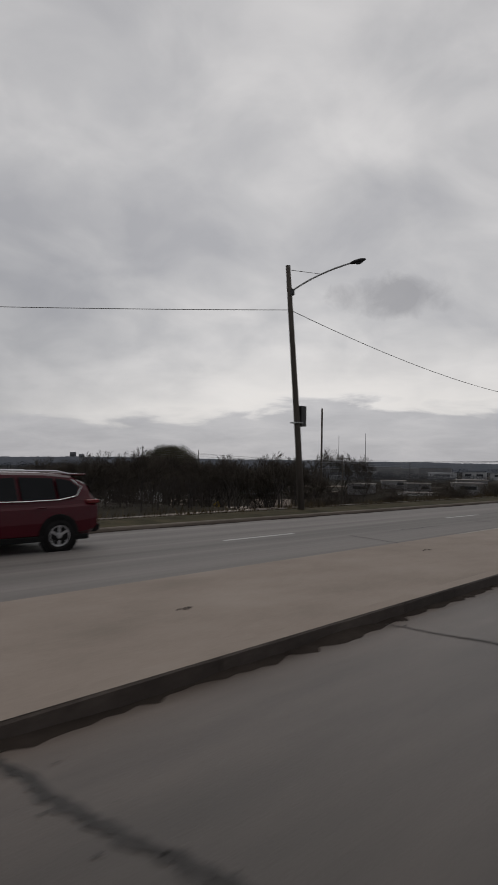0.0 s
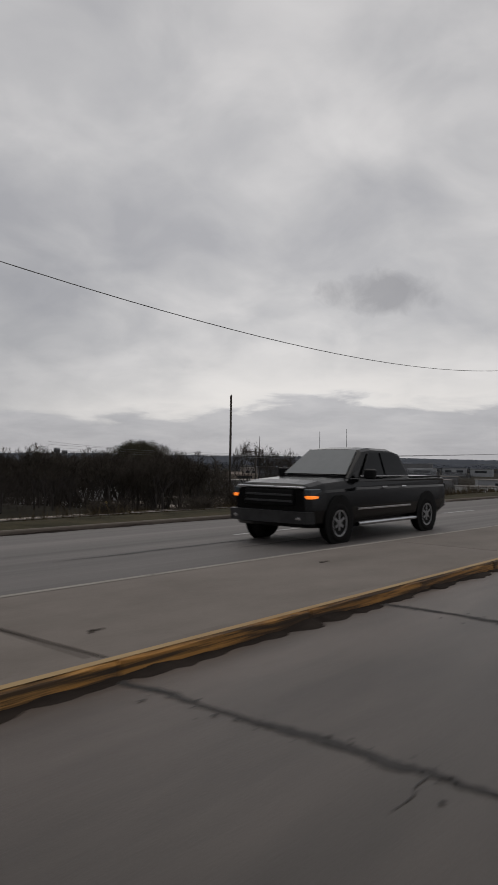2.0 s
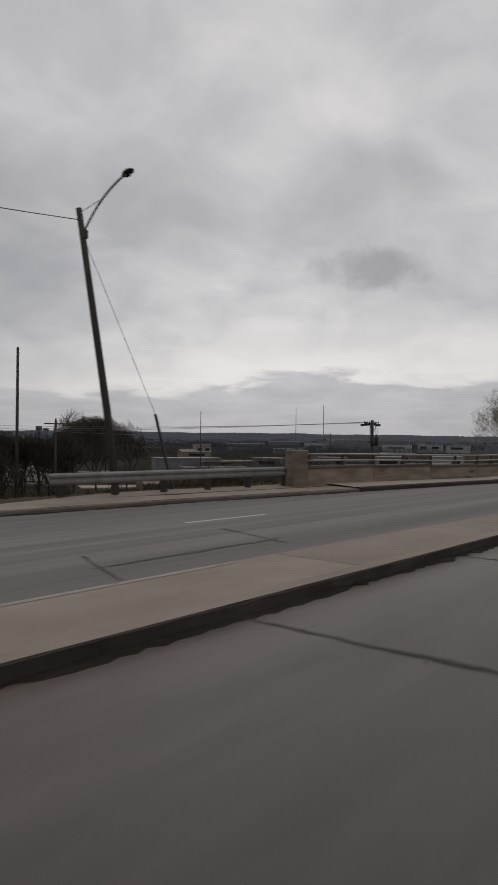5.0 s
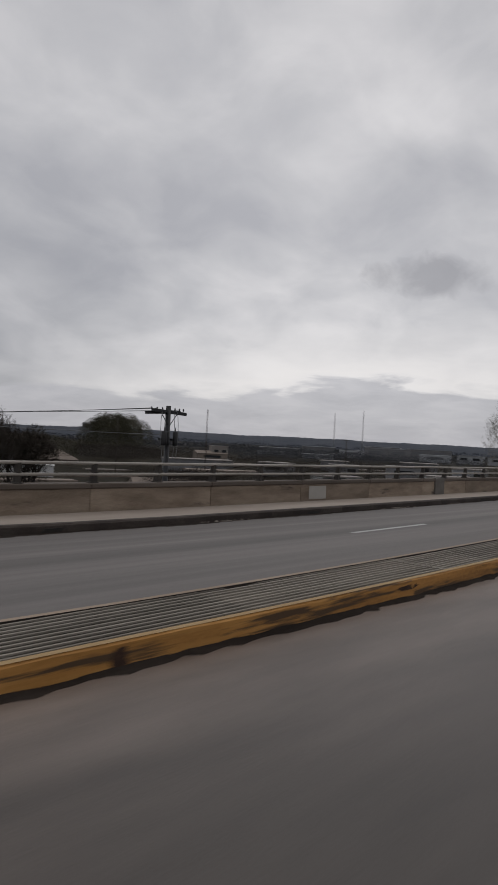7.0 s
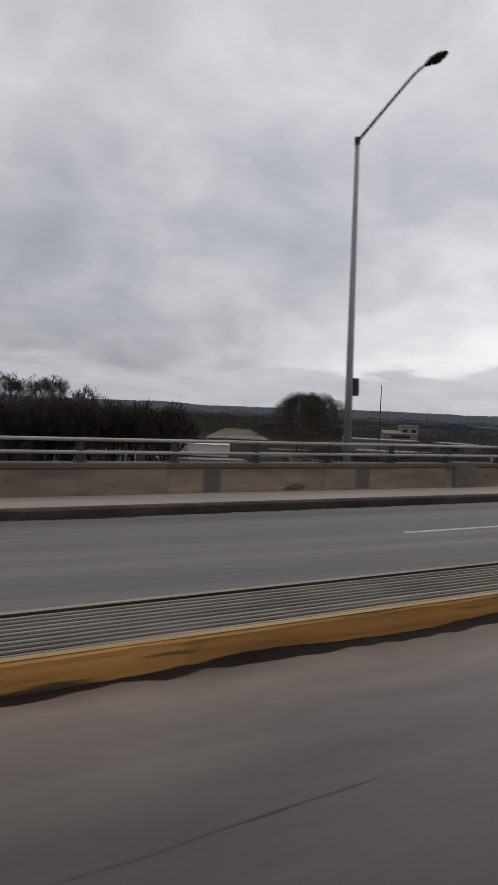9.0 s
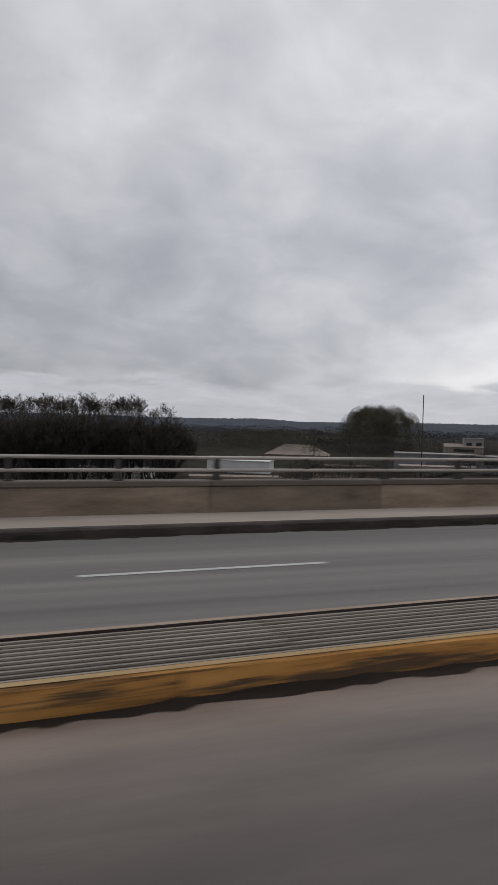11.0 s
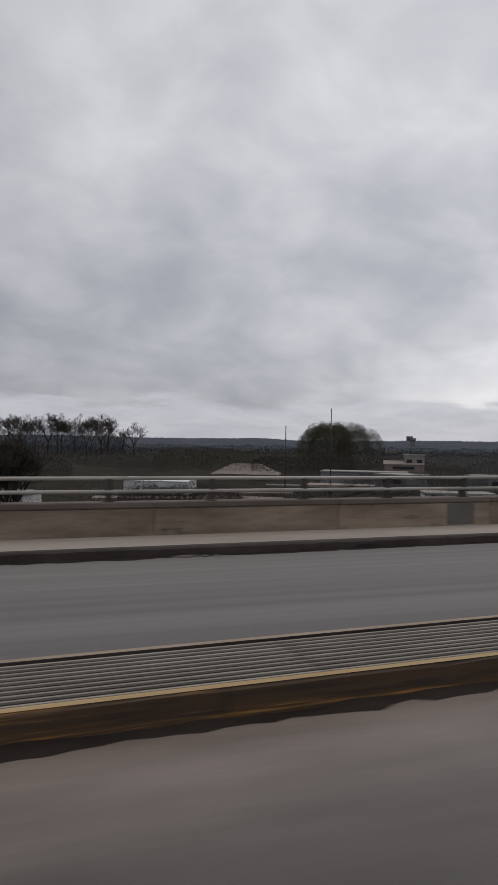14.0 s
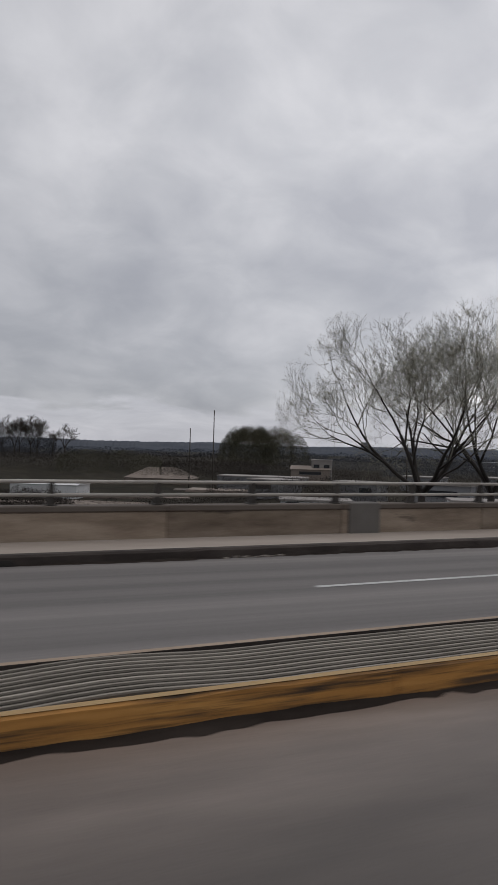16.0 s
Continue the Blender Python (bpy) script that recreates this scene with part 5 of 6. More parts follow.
def pickup(m):
    t = thing("pickup_truck", "black crew-cab pickup truck with chrome trim on the far lane", "pickup truck", m=m)
    body = part("body", shell([(0.0, 0.86, 0.42, 0.95, 1.12, 0.80), (0.10, 0.97, 0.36, 1.02, 1.20, 0.88), (0.55, 1.01, 0.34, 1.08, 1.27, 0.90), (1.55, 1.02, 0.36, 1.10, 1.33, 0.92), (1.62, 1.02, 0.36, 1.12, 1.34, 0.92), (5.7, 1.02, 0.40, 1.12, 1.34, 0.97), (6.05, 1.0, 0.5, 1.12, 1.33, 0.96), (6.1, 0.95, 0.55, 1.1, 1.28, 0.92)]), M_BLKP, t, "glossy black bodywork", smooth=False)
    part("cab", shell([(1.55, 0.93, 1.2, 1.30, 1.36, 0.86), (2.35, 0.93, 1.2, 1.34, 1.93, 0.70), (2.75, 0.93, 1.2, 1.34, 1.98, 0.72), (3.6, 0.93, 1.2, 1.34, 1.97, 0.72), (4.05, 0.93, 1.2, 1.33, 1.90, 0.71), (4.25, 0.93, 1.2, 1.32, 1.40, 0.88)]), M_BLKP, t, "black cab")
    vs = [(1.58, -0.80, 1.375), (1.58, 0.80, 1.375), (2.31, 0.62, 1.915), (2.31, -0.62, 1.915)]
    part("windscreen", Buf().add([(x - 0.02, y, z + 0.02) for x, y, z in vs], [(0, 1, 2, 3)]), M_CARGL2, t, "pale reflecting windscreen")
    for sgn in (-1, 1):
        for pts in ([(2.02, 1.38), (2.55, 1.87), (2.98, 1.89), (2.98, 1.37)], [(3.06, 1.37), (3.06, 1.89), (3.62, 1.88), (3.92, 1.80), (4.05, 1.38)]):
            part("side_window", panel(pts, sgn * 0.925, 0.012, (1.36, 0.33)), M_CARGL, t)
        part("door_trim", Buf().box((1.95, sgn * 0.945 - 0.012, 1.345), (4.1, sgn * 0.945 + 0.012, 1.372), 0.004), M_CHROME, t, "thin chrome strip")
        part("rocker_trim", Buf().box((1.72, sgn * 1.022 - 0.012, 0.66), (4.1, sgn * 1.022 + 0.012, 0.70), 0.004), M_CHROME, t, "chrome body strip")
        part("step_bar", Buf().tube([(1.65, sgn * 1.06, 0.38), (4.25, sgn * 1.06, 0.38)], 0.045, 8), M_CHROME, t, "chrome step bar")
        for x in (2.95, 3.85):
            part("door_handle", Buf().box((x - 0.22, sgn * 1.03 - 0.02, 1.10), (x, sgn * 1.03 + 0.02, 1.14), 0.01), M_CHROME, t)
        part("mirror", Buf().box((1.93, min(sgn * 1.0, sgn * 1.26), 1.30), (2.07, max(sgn * 1.0, sgn * 1.26), 1.52), 0.03), M_BLKP, t)
        part("headlamp", Buf().box((0.03, min(sgn * 0.60, sgn * 0.955), 0.98), (0.42, max(sgn * 0.60, sgn * 0.955), 1.12), 0.02), M_CARGL2, t)
        part("turn_lamp", Buf().box((0.02, min(sgn * 0.62, sgn * 0.975), 0.925), (0.40, max(sgn * 0.62, sgn * 0.975), 0.985), 0.012), M_AMBER, t, "glowing amber turn lamp")
        for x in (1.0, 4.97):
            part("wheel_arch", lathe([(0.02, -0.01), (0.53, -0.01), (0.53, 0.022), (0.44, 0.024), (0.02, 0.0)], 28, Matrix.Translation((x, sgn * 1.005, 0.46)) @ (Matrix.Rotation(math.pi, 4, "Z") if sgn < 0 else Matrix.Identity(4))), M_PLAST, t)
            wheel(t, x, sgn * 0.90, 0.42, 0.28, sgn)
    part("grille", Buf().box((-0.05, -0.60, 0.78), (0.05, 0.60, 1.10), 0.02), M_PLAST, t)
    for z in (0.87, 0.99):
        part("grille_bar", Buf().box((-0.075, -0.58, z - 0.02), (-0.03, 0.58, z + 0.02), 0.006), M_DARK, t)
    part("hood_lip", Buf().box((-0.05, -0.82, 1.115), (0.10, 0.82, 1.165), 0.015), M_CHROME, t, "bright hood edge")
    part("bumper", Buf().loft([[(x, -w, 0.45), (x, w, 0.45), (x - 0.03, w, 0.68), (x - 0.03, -w, 0.68)] for x, w in ((-0.14, 0.6), (-0.08, 0.95), (0.12, 1.02))]), M_DARK, t, "dark front bumper")
    for sgn in (-1, 1):
        part("fog_lamp", Buf().box((-0.13, sgn * 0.72 - 0.12, 0.52), (-0.05, sgn * 0.72 + 0.12, 0.58), 0.01), M_CHROME, t)
    part("bed_cap", Buf().box((4.3, -0.9, 1.30), (6.0, 0.9, 1.345), 0.01), M_PLAST, t, "dark open bed")
    part("bed_load", Buf().loft([[(4.6 + 0.55 * u, 0.5 * math.cos(a) * w, 1.34 + 0.2 * w * abs(math.sin(a))) for a in (2 * math.pi * k / 10 for k in range(10))] for u, w in ((0, 0.2), (0.4, 1), (0.8, 1), (1.2, 0.3))]), M_PLAST, t, "dark rounded load in the bed")
    part("rear_bumper", Buf().box((6.05, -0.95, 0.55), (6.22, 0.95, 0.72), 0.03), M_CHROME, t)
    return t


def suv(m):
    t = thing("suv", "dark red sport utility car with chrome window line", "car", m=m)
    part("body", shell([(0.0, 0.70, 0.35, 0.62, 0.72, 0.60), (0.15, 0.86, 0.28, 0.74, 0.88, 0.74), (0.7, 0.91, 0.26, 0.86, 1.0, 0.80), (1.3, 0.92, 0.26, 0.92, 1.07, 0.82), (3.9, 0.92, 0.28, 0.98, 1.10, 0.84), (4.3, 0.90, 0.33, 1.0, 1.12, 0.82), (4.5, 0.86, 0.42, 0.98, 1.10, 0.78), (4.56, 0.78, 0.5, 0.9, 1.0, 0.70)]), M_REDP, t, "glossy dark red bodywork")
    part("cabin", shell([(1.15, 0.84, 0.98, 1.04, 1.08, 0.76), (1.9, 0.86, 0.98, 1.08, 1.58, 0.62), (2.5, 0.86, 0.98, 1.08, 1.67, 0.64), (3.4, 0.86, 0.98, 1.08, 1.66, 0.63), (4.05, 0.85, 0.98, 1.08, 1.60, 0.60), (4.38, 0.83, 0.98, 1.07, 1.45, 0.60), (4.5, 0.80, 0.98, 1.06, 1.14, 0.70)]), M_REDP, t, "dark red cabin")
    for sgn in (-1, 1):
        part("side_window", panel([(1.55, 1.12), (2.05, 1.52), (2.75, 1.57), (2.75, 1.10)], sgn * 0.853, 0.012, (1.09, 0.36)), M_CARGL, t)
        part("side_window", panel([(2.83, 1.10), (2.83, 1.57), (3.55, 1.55), (3.55, 1.12)], sgn * 0.853, 0.012, (1.09, 0.36)), M_CARGL, t)
        part("quarter_window", panel([(3.62, 1.12), (3.62, 1.55), (3.92, 1.50), (4.10, 1.36), (4.02, 1.20)], sgn * 0.853, 0.012, (1.09, 0.36)), M_CARGL, t)
        part("window_trim", Buf().tube([(1.5, sgn * 0.878, 1.09), (2.8, sgn * 0.878, 1.075), (3.6, sgn * 0.876, 1.095), (4.0, sgn * 0.85, 1.17), (4.14, sgn * 0.79, 1.36), (3.95, sgn * 0.725, 1.53)], 0.012, 6), M_CHROME, t, "chrome window line")
        part("roof_rail", Buf().tube([(1.95, sgn * 0.61, 1.66), (2.2, sgn * 0.61, 1.715), (3.7, sgn * 0.60, 1.70), (4.0, sgn * 0.58, 1.64)], 0.02, 8), M_CHROME, t, "pale roof rail")
        part("tail_lamp", Buf().box((4.22, min(sgn * 0.62, sgn * 0.90), 1.0), (4.52, max(sgn * 0.62, sgn * 0.90), 1.09), 0.02), M_TAIL, t, "dark red tail lamp")
        part("sill_cladding", Buf().box((0.5, sgn * 0.915 - 0.02, 0.24), (4.25, sgn * 0.915 + 0.02, 0.36), 0.015), M_PLAST, t)
        part("mirror", Buf().box((1.62, min(sgn * 0.88, sgn * 1.06), 1.06), (1.74, max(sgn * 0.88, sgn * 1.06), 1.2), 0.03), M_REDP, t)
        for x in (2.05, 3.1):
            part("door_handle", Buf().box((x, sgn * 0.93 - 0.015, 0.93), (x + 0.2, sgn * 0.93 + 0.015, 0.96), 0.008), M_REDP, t)
        for x in (0.92, 3.58):
            part("wheel_arch", lathe([(0.02, -0.01), (0.43, -0.01), (0.43, 0.022), (0.36, 0.024), (0.02, 0.0)], 28, Matrix.Translation((x, sgn * 0.905, 0.37)) @ (Matrix.Rotation(math.pi, 4, "Z") if sgn < 0 else Matrix.Identity(4))), M_PLAST, t)
            wheel(t, x, sgn * 0.835, 0.345, 0.23, sgn)
    vs = [(4.42, -0.58, 1.40), (4.42, 0.58, 1.40), (4.515, 0.68, 1.12), (4.515, -0.68, 1.12)]
    part("rear_window", Buf().add([(x + 0.02, y, z) for x, y, z in vs], [(0, 1, 2, 3)]), M_CARGL, t)
    part("rear_bumper", Buf().box((4.40, -0.82, 0.36), (4.62, 0.82, 0.58), 0.05), M_PLAST, t, "black lower bumper")
    part("spoiler", Buf().box((4.10, -0.56, 1.60), (4.42, 0.56, 1.65), 0.02), M_REDP, t)
    return t


# both face against our way: their own x runs along the road, fronts at x = 0
p = at(32.03, 8.83)
pickup(pose(p.x, p.y, zfar(33, 8.8) + 0.0, 0, 0, 0.8))
p = at(4.10, 12.35)
suv(pose(p.x, p.y, zfar(6, 12.3), 0, 0, 0) @ Matrix.Diagonal((1, 1, 0.89, 1)))


# ---- trees ----
def grow(wood, twig, buds, p, d, length, rad, level, last, r, fork, lift, thin, leafy):
    """One branch with its children; fork: how far children turn off; lift: pull upwards."""
    n = 4 if level < 2 else 3 if level < last - 1 else 2
    pts, rads, q, w = [p], [rad], p.copy(), d.copy()
    for i in range(n):
        w = (w + Vector((r.gauss(0, 0.13), r.gauss(0, 0.13), r.gauss(0, 0.10) + lift))).normalized()
        q = q + w * (length / n)
        pts.append(q.copy())
        rads.append(rad * (1 - (0.45 if level < last else 0.6) * (i + 1) / n))
    (wood if level <= 2 else twig).tube(pts, rads, 7 if level == 0 else 5 if level <= 2 else 3, cap=False)
    if level == last:
        if buds is not None:
            for k in range(leafy):
                c = pts[-1] - (pts[-1] - pts[0]) * r.uniform(0, 0.6)
                o = Vector((r.gauss(0, 1), r.gauss(0, 1), r.gauss(0, 1))).normalized() * thin * 4.0
                o2 = Vector((r.gauss(0, 1), r.gauss(0, 1), r.gauss(0, 1))).normalized() * thin * 4.6
                buds.add([c - o, c + o2, c + o, c - o2], [(0, 1, 2, 3)])
        return
    kids = 3 if level < 2 else r.choice((3, 4)) if level < last - 1 else 4
    for k in range(kids):
        u = 1.0 if k == 0 else r.uniform(0.42, 0.98)
        j = min(n - 1, int(u * n))
        base = pts[j] + (pts[j + 1] - pts[j]) * (u * n - j)
        ax = w.orthogonal().normalized()
        ax = Matrix.Rotation(r.uniform(0, 6.283), 3, w) @ ax
        ang = radians(r.uniform(*fork)) * (0.55 if k == 0 else 1.0)
        nd = Matrix.Rotation(ang, 3, ax) @ w
        grow(wood, twig, buds, base, nd.normalized(), length * r.uniform(0.60, 0.82), max(thin, rads[j] * r.uniform(0.55, 0.7)), level + 1, last, r, fork, lift, thin, leafy)


def tree(seed, height, stems, spread, last, thin, budded, label, name="bare_tree", trunk=0.3, clear=0.25, wide=0.42, hollow=1.15, lift=0.05, twig_mat=None, leafy=2, fork=(22, 52)):
    r = random.Random(seed)
    wood, twig, buds = Buf(), Buf(), (Buf() if budded else None)
    root = Vector((0, 0, -0.3))
    fork_at = Vector((r.gauss(0, 0.1), r.gauss(0, 0.1), height * clear))
    wood.tube([root, root + (fork_at - root) * 0.15, fork_at * 0.6, fork_at], [trunk * 1.35, trunk * 1.05, trunk * 0.95, trunk * 0.85], 9)
    for k in range(stems):
        a = 6.283 * (k + r.uniform(-0.2, 0.2)) / stems
        sp = spread * r.uniform(0.5, 1.15)
        d = Vector((math.cos(a) * sp, math.sin(a) * sp, 1)).normalized()
        grow(wood, twig, buds, fork_at.copy(), d, height * r.uniform(0.27, 0.36), trunk * 0.62, 1, last, r, fork, lift, thin, leafy)
    # settle the crown into a rounded outline
    top = max(v[2] for v in twig.v)
    f = height / top
    lo = height * clear * 0.8
    cz, rz = lo + (height - lo) * 0.42, (height - lo) * 0.58
    rx = wide * height

    def settle(p):
        x, y, z = p[0] * f, p[1] * f, (p[2] * f if p[2] > 0 else p[2])
        if z < lo:
            return (x, y, z)
        rho = math.sqrt((x / rx) ** 2 + (y / rx) ** 2 + ((z - cz) / rz) ** 2)
        ease = smooth(lo, lo + 0.2 * (height - lo), z)
        g = hollow * rho / (1 + (hollow * rho) ** 8) ** 0.125 / max(rho, 1e-6)
        g = 1 + (g - 1) * ease
        return (x * g, y * g, cz + (z - cz) * g)

    for b in (wood, twig, buds):
        if b:
            b.v = [settle(p) for p in b.v]
    t = thing(name, label, "tree")
    part("trunk", wood, M_BARK, t, smooth=True)
    part("crown", twig, twig_mat or (M_TWIGN if budded else M_TWIG), t)
    if budded:
        part("foliage", buds, M_BUD, t, "pale opening buds")
    return t


def place(template, x, y, height, base, turn, label="", group=""):
    ob = copy_thing(template, pose(x, y, 0))
    f = height / template["height"]
    ob.matrix_basis = pose(x, y, base, 0, 0, turn) @ Matrix.Diagonal((f, f, f, 1))
    tagged(ob, label, "", group)
    return ob


def template(*a, **k):
    t = tree(*a, **k)
    t["height"] = a[1]
    return t


far_a = template(11, 10.0, 4, 0.55, 6, 0.020, False, "bare dark tree in a thicket on the slope", clear=0.26, trunk=0.20, hollow=1.0, fork=(18, 46))
far_b = template(12, 10.0, 3, 0.45, 6, 0.020, False, "bare dark tree in a thicket on the slope", clear=0.38, trunk=0.18, hollow=1.0, fork=(18, 46))
far_c = template(13, 10.0, 5, 0.8, 5, 0.028, False, "bare spreading tree on the slope", clear=0.34, trunk=0.22, hollow=1.0, fork=(18, 46))
near_a = template(21, 26.0, 6, 1.45, 7, 0.0100, True, "wide bare tree with pale opening buds below the bridge", clear=0.34, trunk=0.5, wide=0.54, hollow=1.05, lift=0.055, leafy=4, fork=(20, 48))
near_b = template(22, 24.0, 5, 1.0, 7, 0.0100, True, "bare forked tree with pale opening buds below the bridge", clear=0.34, trunk=0.42, wide=0.44, hollow=1.05, lift=0.055, leafy=4, fork=(20, 48))
near_c = template(23, 15.0, 4, 1.0, 7, 0.0085, True, "bare twiggy tree close outside the parapet", clear=0.54, trunk=0.2, wide=0.17, hollow=1.0, lift=0.04, twig_mat=M_TWIG, leafy=1, fork=(20, 50))
far_d = template(14, 12.0, 5, 0.6, 6, 0.016, False, "tall slender bare tree on the slope", clear=0.58, trunk=0.17, wide=0.17, hollow=1.1, fork=(20, 48))


def put(ob, x, y, height, base, turn):
    f = height / ob["height"]
    ob.matrix_basis = pose(x, y, base, 0, 0, turn) @ Matrix.Diagonal((f, f, f, 1))


# the budding trees beyond the parapet
put(near_a, 255.0, 66.5, 29.5, -10.5, 20)
put(near_b, 261.3, 63.5, 30.5, -10.5, 75)
for k, (q, d, h, a) in enumerate(((160.1, 16.5, 16.3, 0), (164.3, 16.5, 17.2, 130), (167.6, 18.2, 16.7, 250))):
    c = at(q, d)
    if k == 0:
        put(near_c, c.x, c.y, h, -10.7, a)
    else:
        place(near_c, c.x, c.y, h, -10.7, a)
# thicket on the slope before the bridge
put(far_a, 71.0, 64.5, 7.6, ground_z(71, 64.5), 0)
put(far_b, 75.5, 60.0, 7.0, ground_z(75.5, 60), 50)
put(far_c, 98.0, 92.0, 15.0, ground_z(98, 92), 10)
put(far_d, 114.5, 79.5, 16.9, ground_z(114.5, 79.5), 10)
rr = random.Random(77)
for i in range(52):
    u = rr.random()
    x = 58 + 56 * u + rr.uniform(-3, 3)
    y = 72 - 8 * u + rr.uniform(-7, 16)
    z = ground_z(x, y)
    if math.degrees(math.atan2(y, x - 37.9)) < 51.5:
        continue
    place((far_a, far_b, far_c)[i % 3], x, y, rr.uniform(2.0, 4.3) - z, z, rr.uniform(0, 360))
for x, y, h in ((116.6, 77.2, 15.9), (119.6, 74.6, 15.4)):
    place(far_d, x, y, h, ground_z(x, y), x * 41 % 360)
for x, y, h in ((103, 85, 14.2), (92, 96, 13.5), (86, 99, 12)):
    place(far_c, x, y, h, ground_z(x, y), x * 37 % 360)
# trees in the valley by the bridge's first spans
for x, y, h in ((150, 190, 14.5), (156, 188, 16.5), (161, 186.5, 17.4), (167, 184.5, 15.0), (173, 182, 14.2), (177, 180, 14.4), (181, 178.5, 13.6), (144, 196, 15), (147, 186, 15.5), (153.5, 194, 16.5), (159, 181, 16.2), (164, 191, 16.6), (170, 188, 15.4), (175, 186, 14.6), (139, 192, 15.5), (134, 199, 15.8)):
    place((far_a, far_b)[int(x) % 2], x, y, h + max(0.0, -10.5 - ground_z(x, y)), ground_z(x, y), x * 53 % 360)
for i in range(34):
    u = rr.random()
    x, y = 128 + 58 * u + rr.uniform(-2, 2), 205 - 28 * u + rr.uniform(-5, 9)
    place((far_a, far_c, far_b)[i % 3], x, y, rr.uniform(11.5, 15.5) + max(0.0, -10.5 - ground_z(x, y)), ground_z(x, y), rr.uniform(0, 360))
# tall trees at the edge of the far woods
for i in range(26):
    x = 70 + 8.6 * i + rr.uniform(-4, 4)
    place((far_a, far_b, far_c)[i % 3], x, 690 + rr.uniform(-10, 20), (40 if x < 285 else 26) + rr.uniform(-5, 3), -11, rr.uniform(0, 360), "bare tall tree at the edge of far woods")
place(far_c, 300, 693, 35, -11, 40, "bare tall tree at the edge of far woods")


def woods(name, a, b, depth, z0, top, count, size, mat, label, seed, ragged=0.3):
    """A belt of twiggy growth between two places: many small blades inside an uneven outline."""
    r, buf = random.Random(seed), Buf()
    a, b = Vector((*a, 0)), Vector((*b, 0))
    along_, n = (b - a), Vector((-(b - a).y, (b - a).x, 0)).normalized()
    for i in range(count):
        u, w = r.random(), r.uniform(-0.5, 0.5)
        p = a + along_ * u + n * w * depth
        cap = top * (1 - ragged * (0.5 + 0.5 * noise.noise(Vector((u * along_.length / 9, w * 2, seed)))) - 0.25 * ragged * noise.noise(Vector((u * along_.length / 2.5, w * 3, seed + 9))))
        cap *= (1 - (2 * abs(u - 0.5)) ** 6 * 0.4)
        z = z0 + cap * (r.random() ** 0.75)
        s = size * r.uniform(0.4, 1.2)
        c = Vector((p.x, p.y, z))
        o = Vector((r.gauss(0, 0.8), r.gauss(0, 0.8), 1)).normalized() * s
        w2 = Vector((r.gauss(0, 1), r.gauss(0, 1), r.gauss(0, 0.5))).normalized() * s * 0.22
        buf.add([c - o - w2, c - o * 0.2 + w2, c + o], [(0, 1, 2)])
    return tagged(part(name, buf, mat), label, "woods", kind="stuff")


woods("woods", (146, 240), (178, 214), 26, -17, 20.0, 60000, 0.36, M_WOODS, "dense dark bare woods across the low ground", 1, 0.22)
woods("thicket", (56, 80), (112, 83), 14, -7.2, 8.2, 52000, 0.19, M_WOODS, "dark tangled undergrowth between the bare trees", 3, 0.4)
woods("thicket", (104, 84), (128, 80), 12, -10.6, 3.4, 3000, 0.14, M_WOODS, "dark tangled undergrowth between the bare trees", 4, 0.5)
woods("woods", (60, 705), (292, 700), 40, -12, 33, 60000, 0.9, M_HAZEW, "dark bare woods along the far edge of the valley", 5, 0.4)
woods("woods", (252, 352), (300, 338), 14, -12, 12.6, 40000, 0.26, M_GREENW, "dense dark green-brown scrub belt in the valley", 6, 0.25)
woods("woods", (300, 342), (352, 330), 14, -12, 9.5, 14000, 0.45, M_WOODS, "dense dark scrub belt in the valley", 7, 0.4)
woods("woods", (290, 160), (345, 140), 22, -11.5, 9.0, 12000, 0.36, M_WOODS, "brown leafless scrub below the bridge", 8, 0.5)
woods("woods", (268, 175), (300, 165), 16, -11.5, 7.0, 7000, 0.36, M_WOODS, "brown leafless scrub below the bridge", 9, 0.5)
woods("woods", (138, 201), (172, 190), 14, -17, 15.0, 14000, 0.3, M_WOODS, "dark tangled scrub by the valley yards", 10, 0.4)
woods("woods", (126, 207), (188, 179), 12, -19, 20.0, 80000, 0.2, M_WOODS, "dark tangled undergrowth beneath the valley trees", 22, 0.35)
woods("woods", (153, 35), (161.5, 36), 5, -11, 13.6, 4500, 0.25, M_GREENW, "olive scrub growing up beside the parapet", 11, 0.6)
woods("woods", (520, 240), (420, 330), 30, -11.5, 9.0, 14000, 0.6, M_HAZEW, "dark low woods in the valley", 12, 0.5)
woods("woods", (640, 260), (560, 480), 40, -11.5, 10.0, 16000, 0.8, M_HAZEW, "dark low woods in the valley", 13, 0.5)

woods("woods", (150, 350), (212, 354), 16, -17, 15.0, 14000, 0.5, M_WOODS, "dense dark scrub belt in the valley", 14, 0.4)
woods("woods", (186, 92), (208, 100), 10, -15, 13.5, 9000, 0.22, M_WOODS, "brown leafless scrub below the bridge", 15, 0.4)
woods("woods", (300, 306), (400, 330), 20, -12, 9.6, 34000, 0.26, M_WOODS, "dense dark scrub belt in the valley", 17, 0.5)
woods("woods", (225, 150), (272, 140), 14, -14, 7.5, 11000, 0.25, M_WOODS, "brown leafless scrub below the bridge", 18, 0.5)

woods("woods", (203, 153), (233, 150), 10, -19, 13.4, 36000, 0.34, M_WOODS, "brown leafless scrub below the bridge", 21, 0.3)
woods("woods", (190, 430), (420, 475), 40, -15, 14.5, 42000, 0.6, M_WOODS, "dense dark bare woods across the low ground", 19, 0.35)
woods("woods", (420, 475), (590, 330), 40, -13, 12.0, 30000, 0.6, M_HAZEW, "dense dark bare woods across the low ground", 20, 0.4)


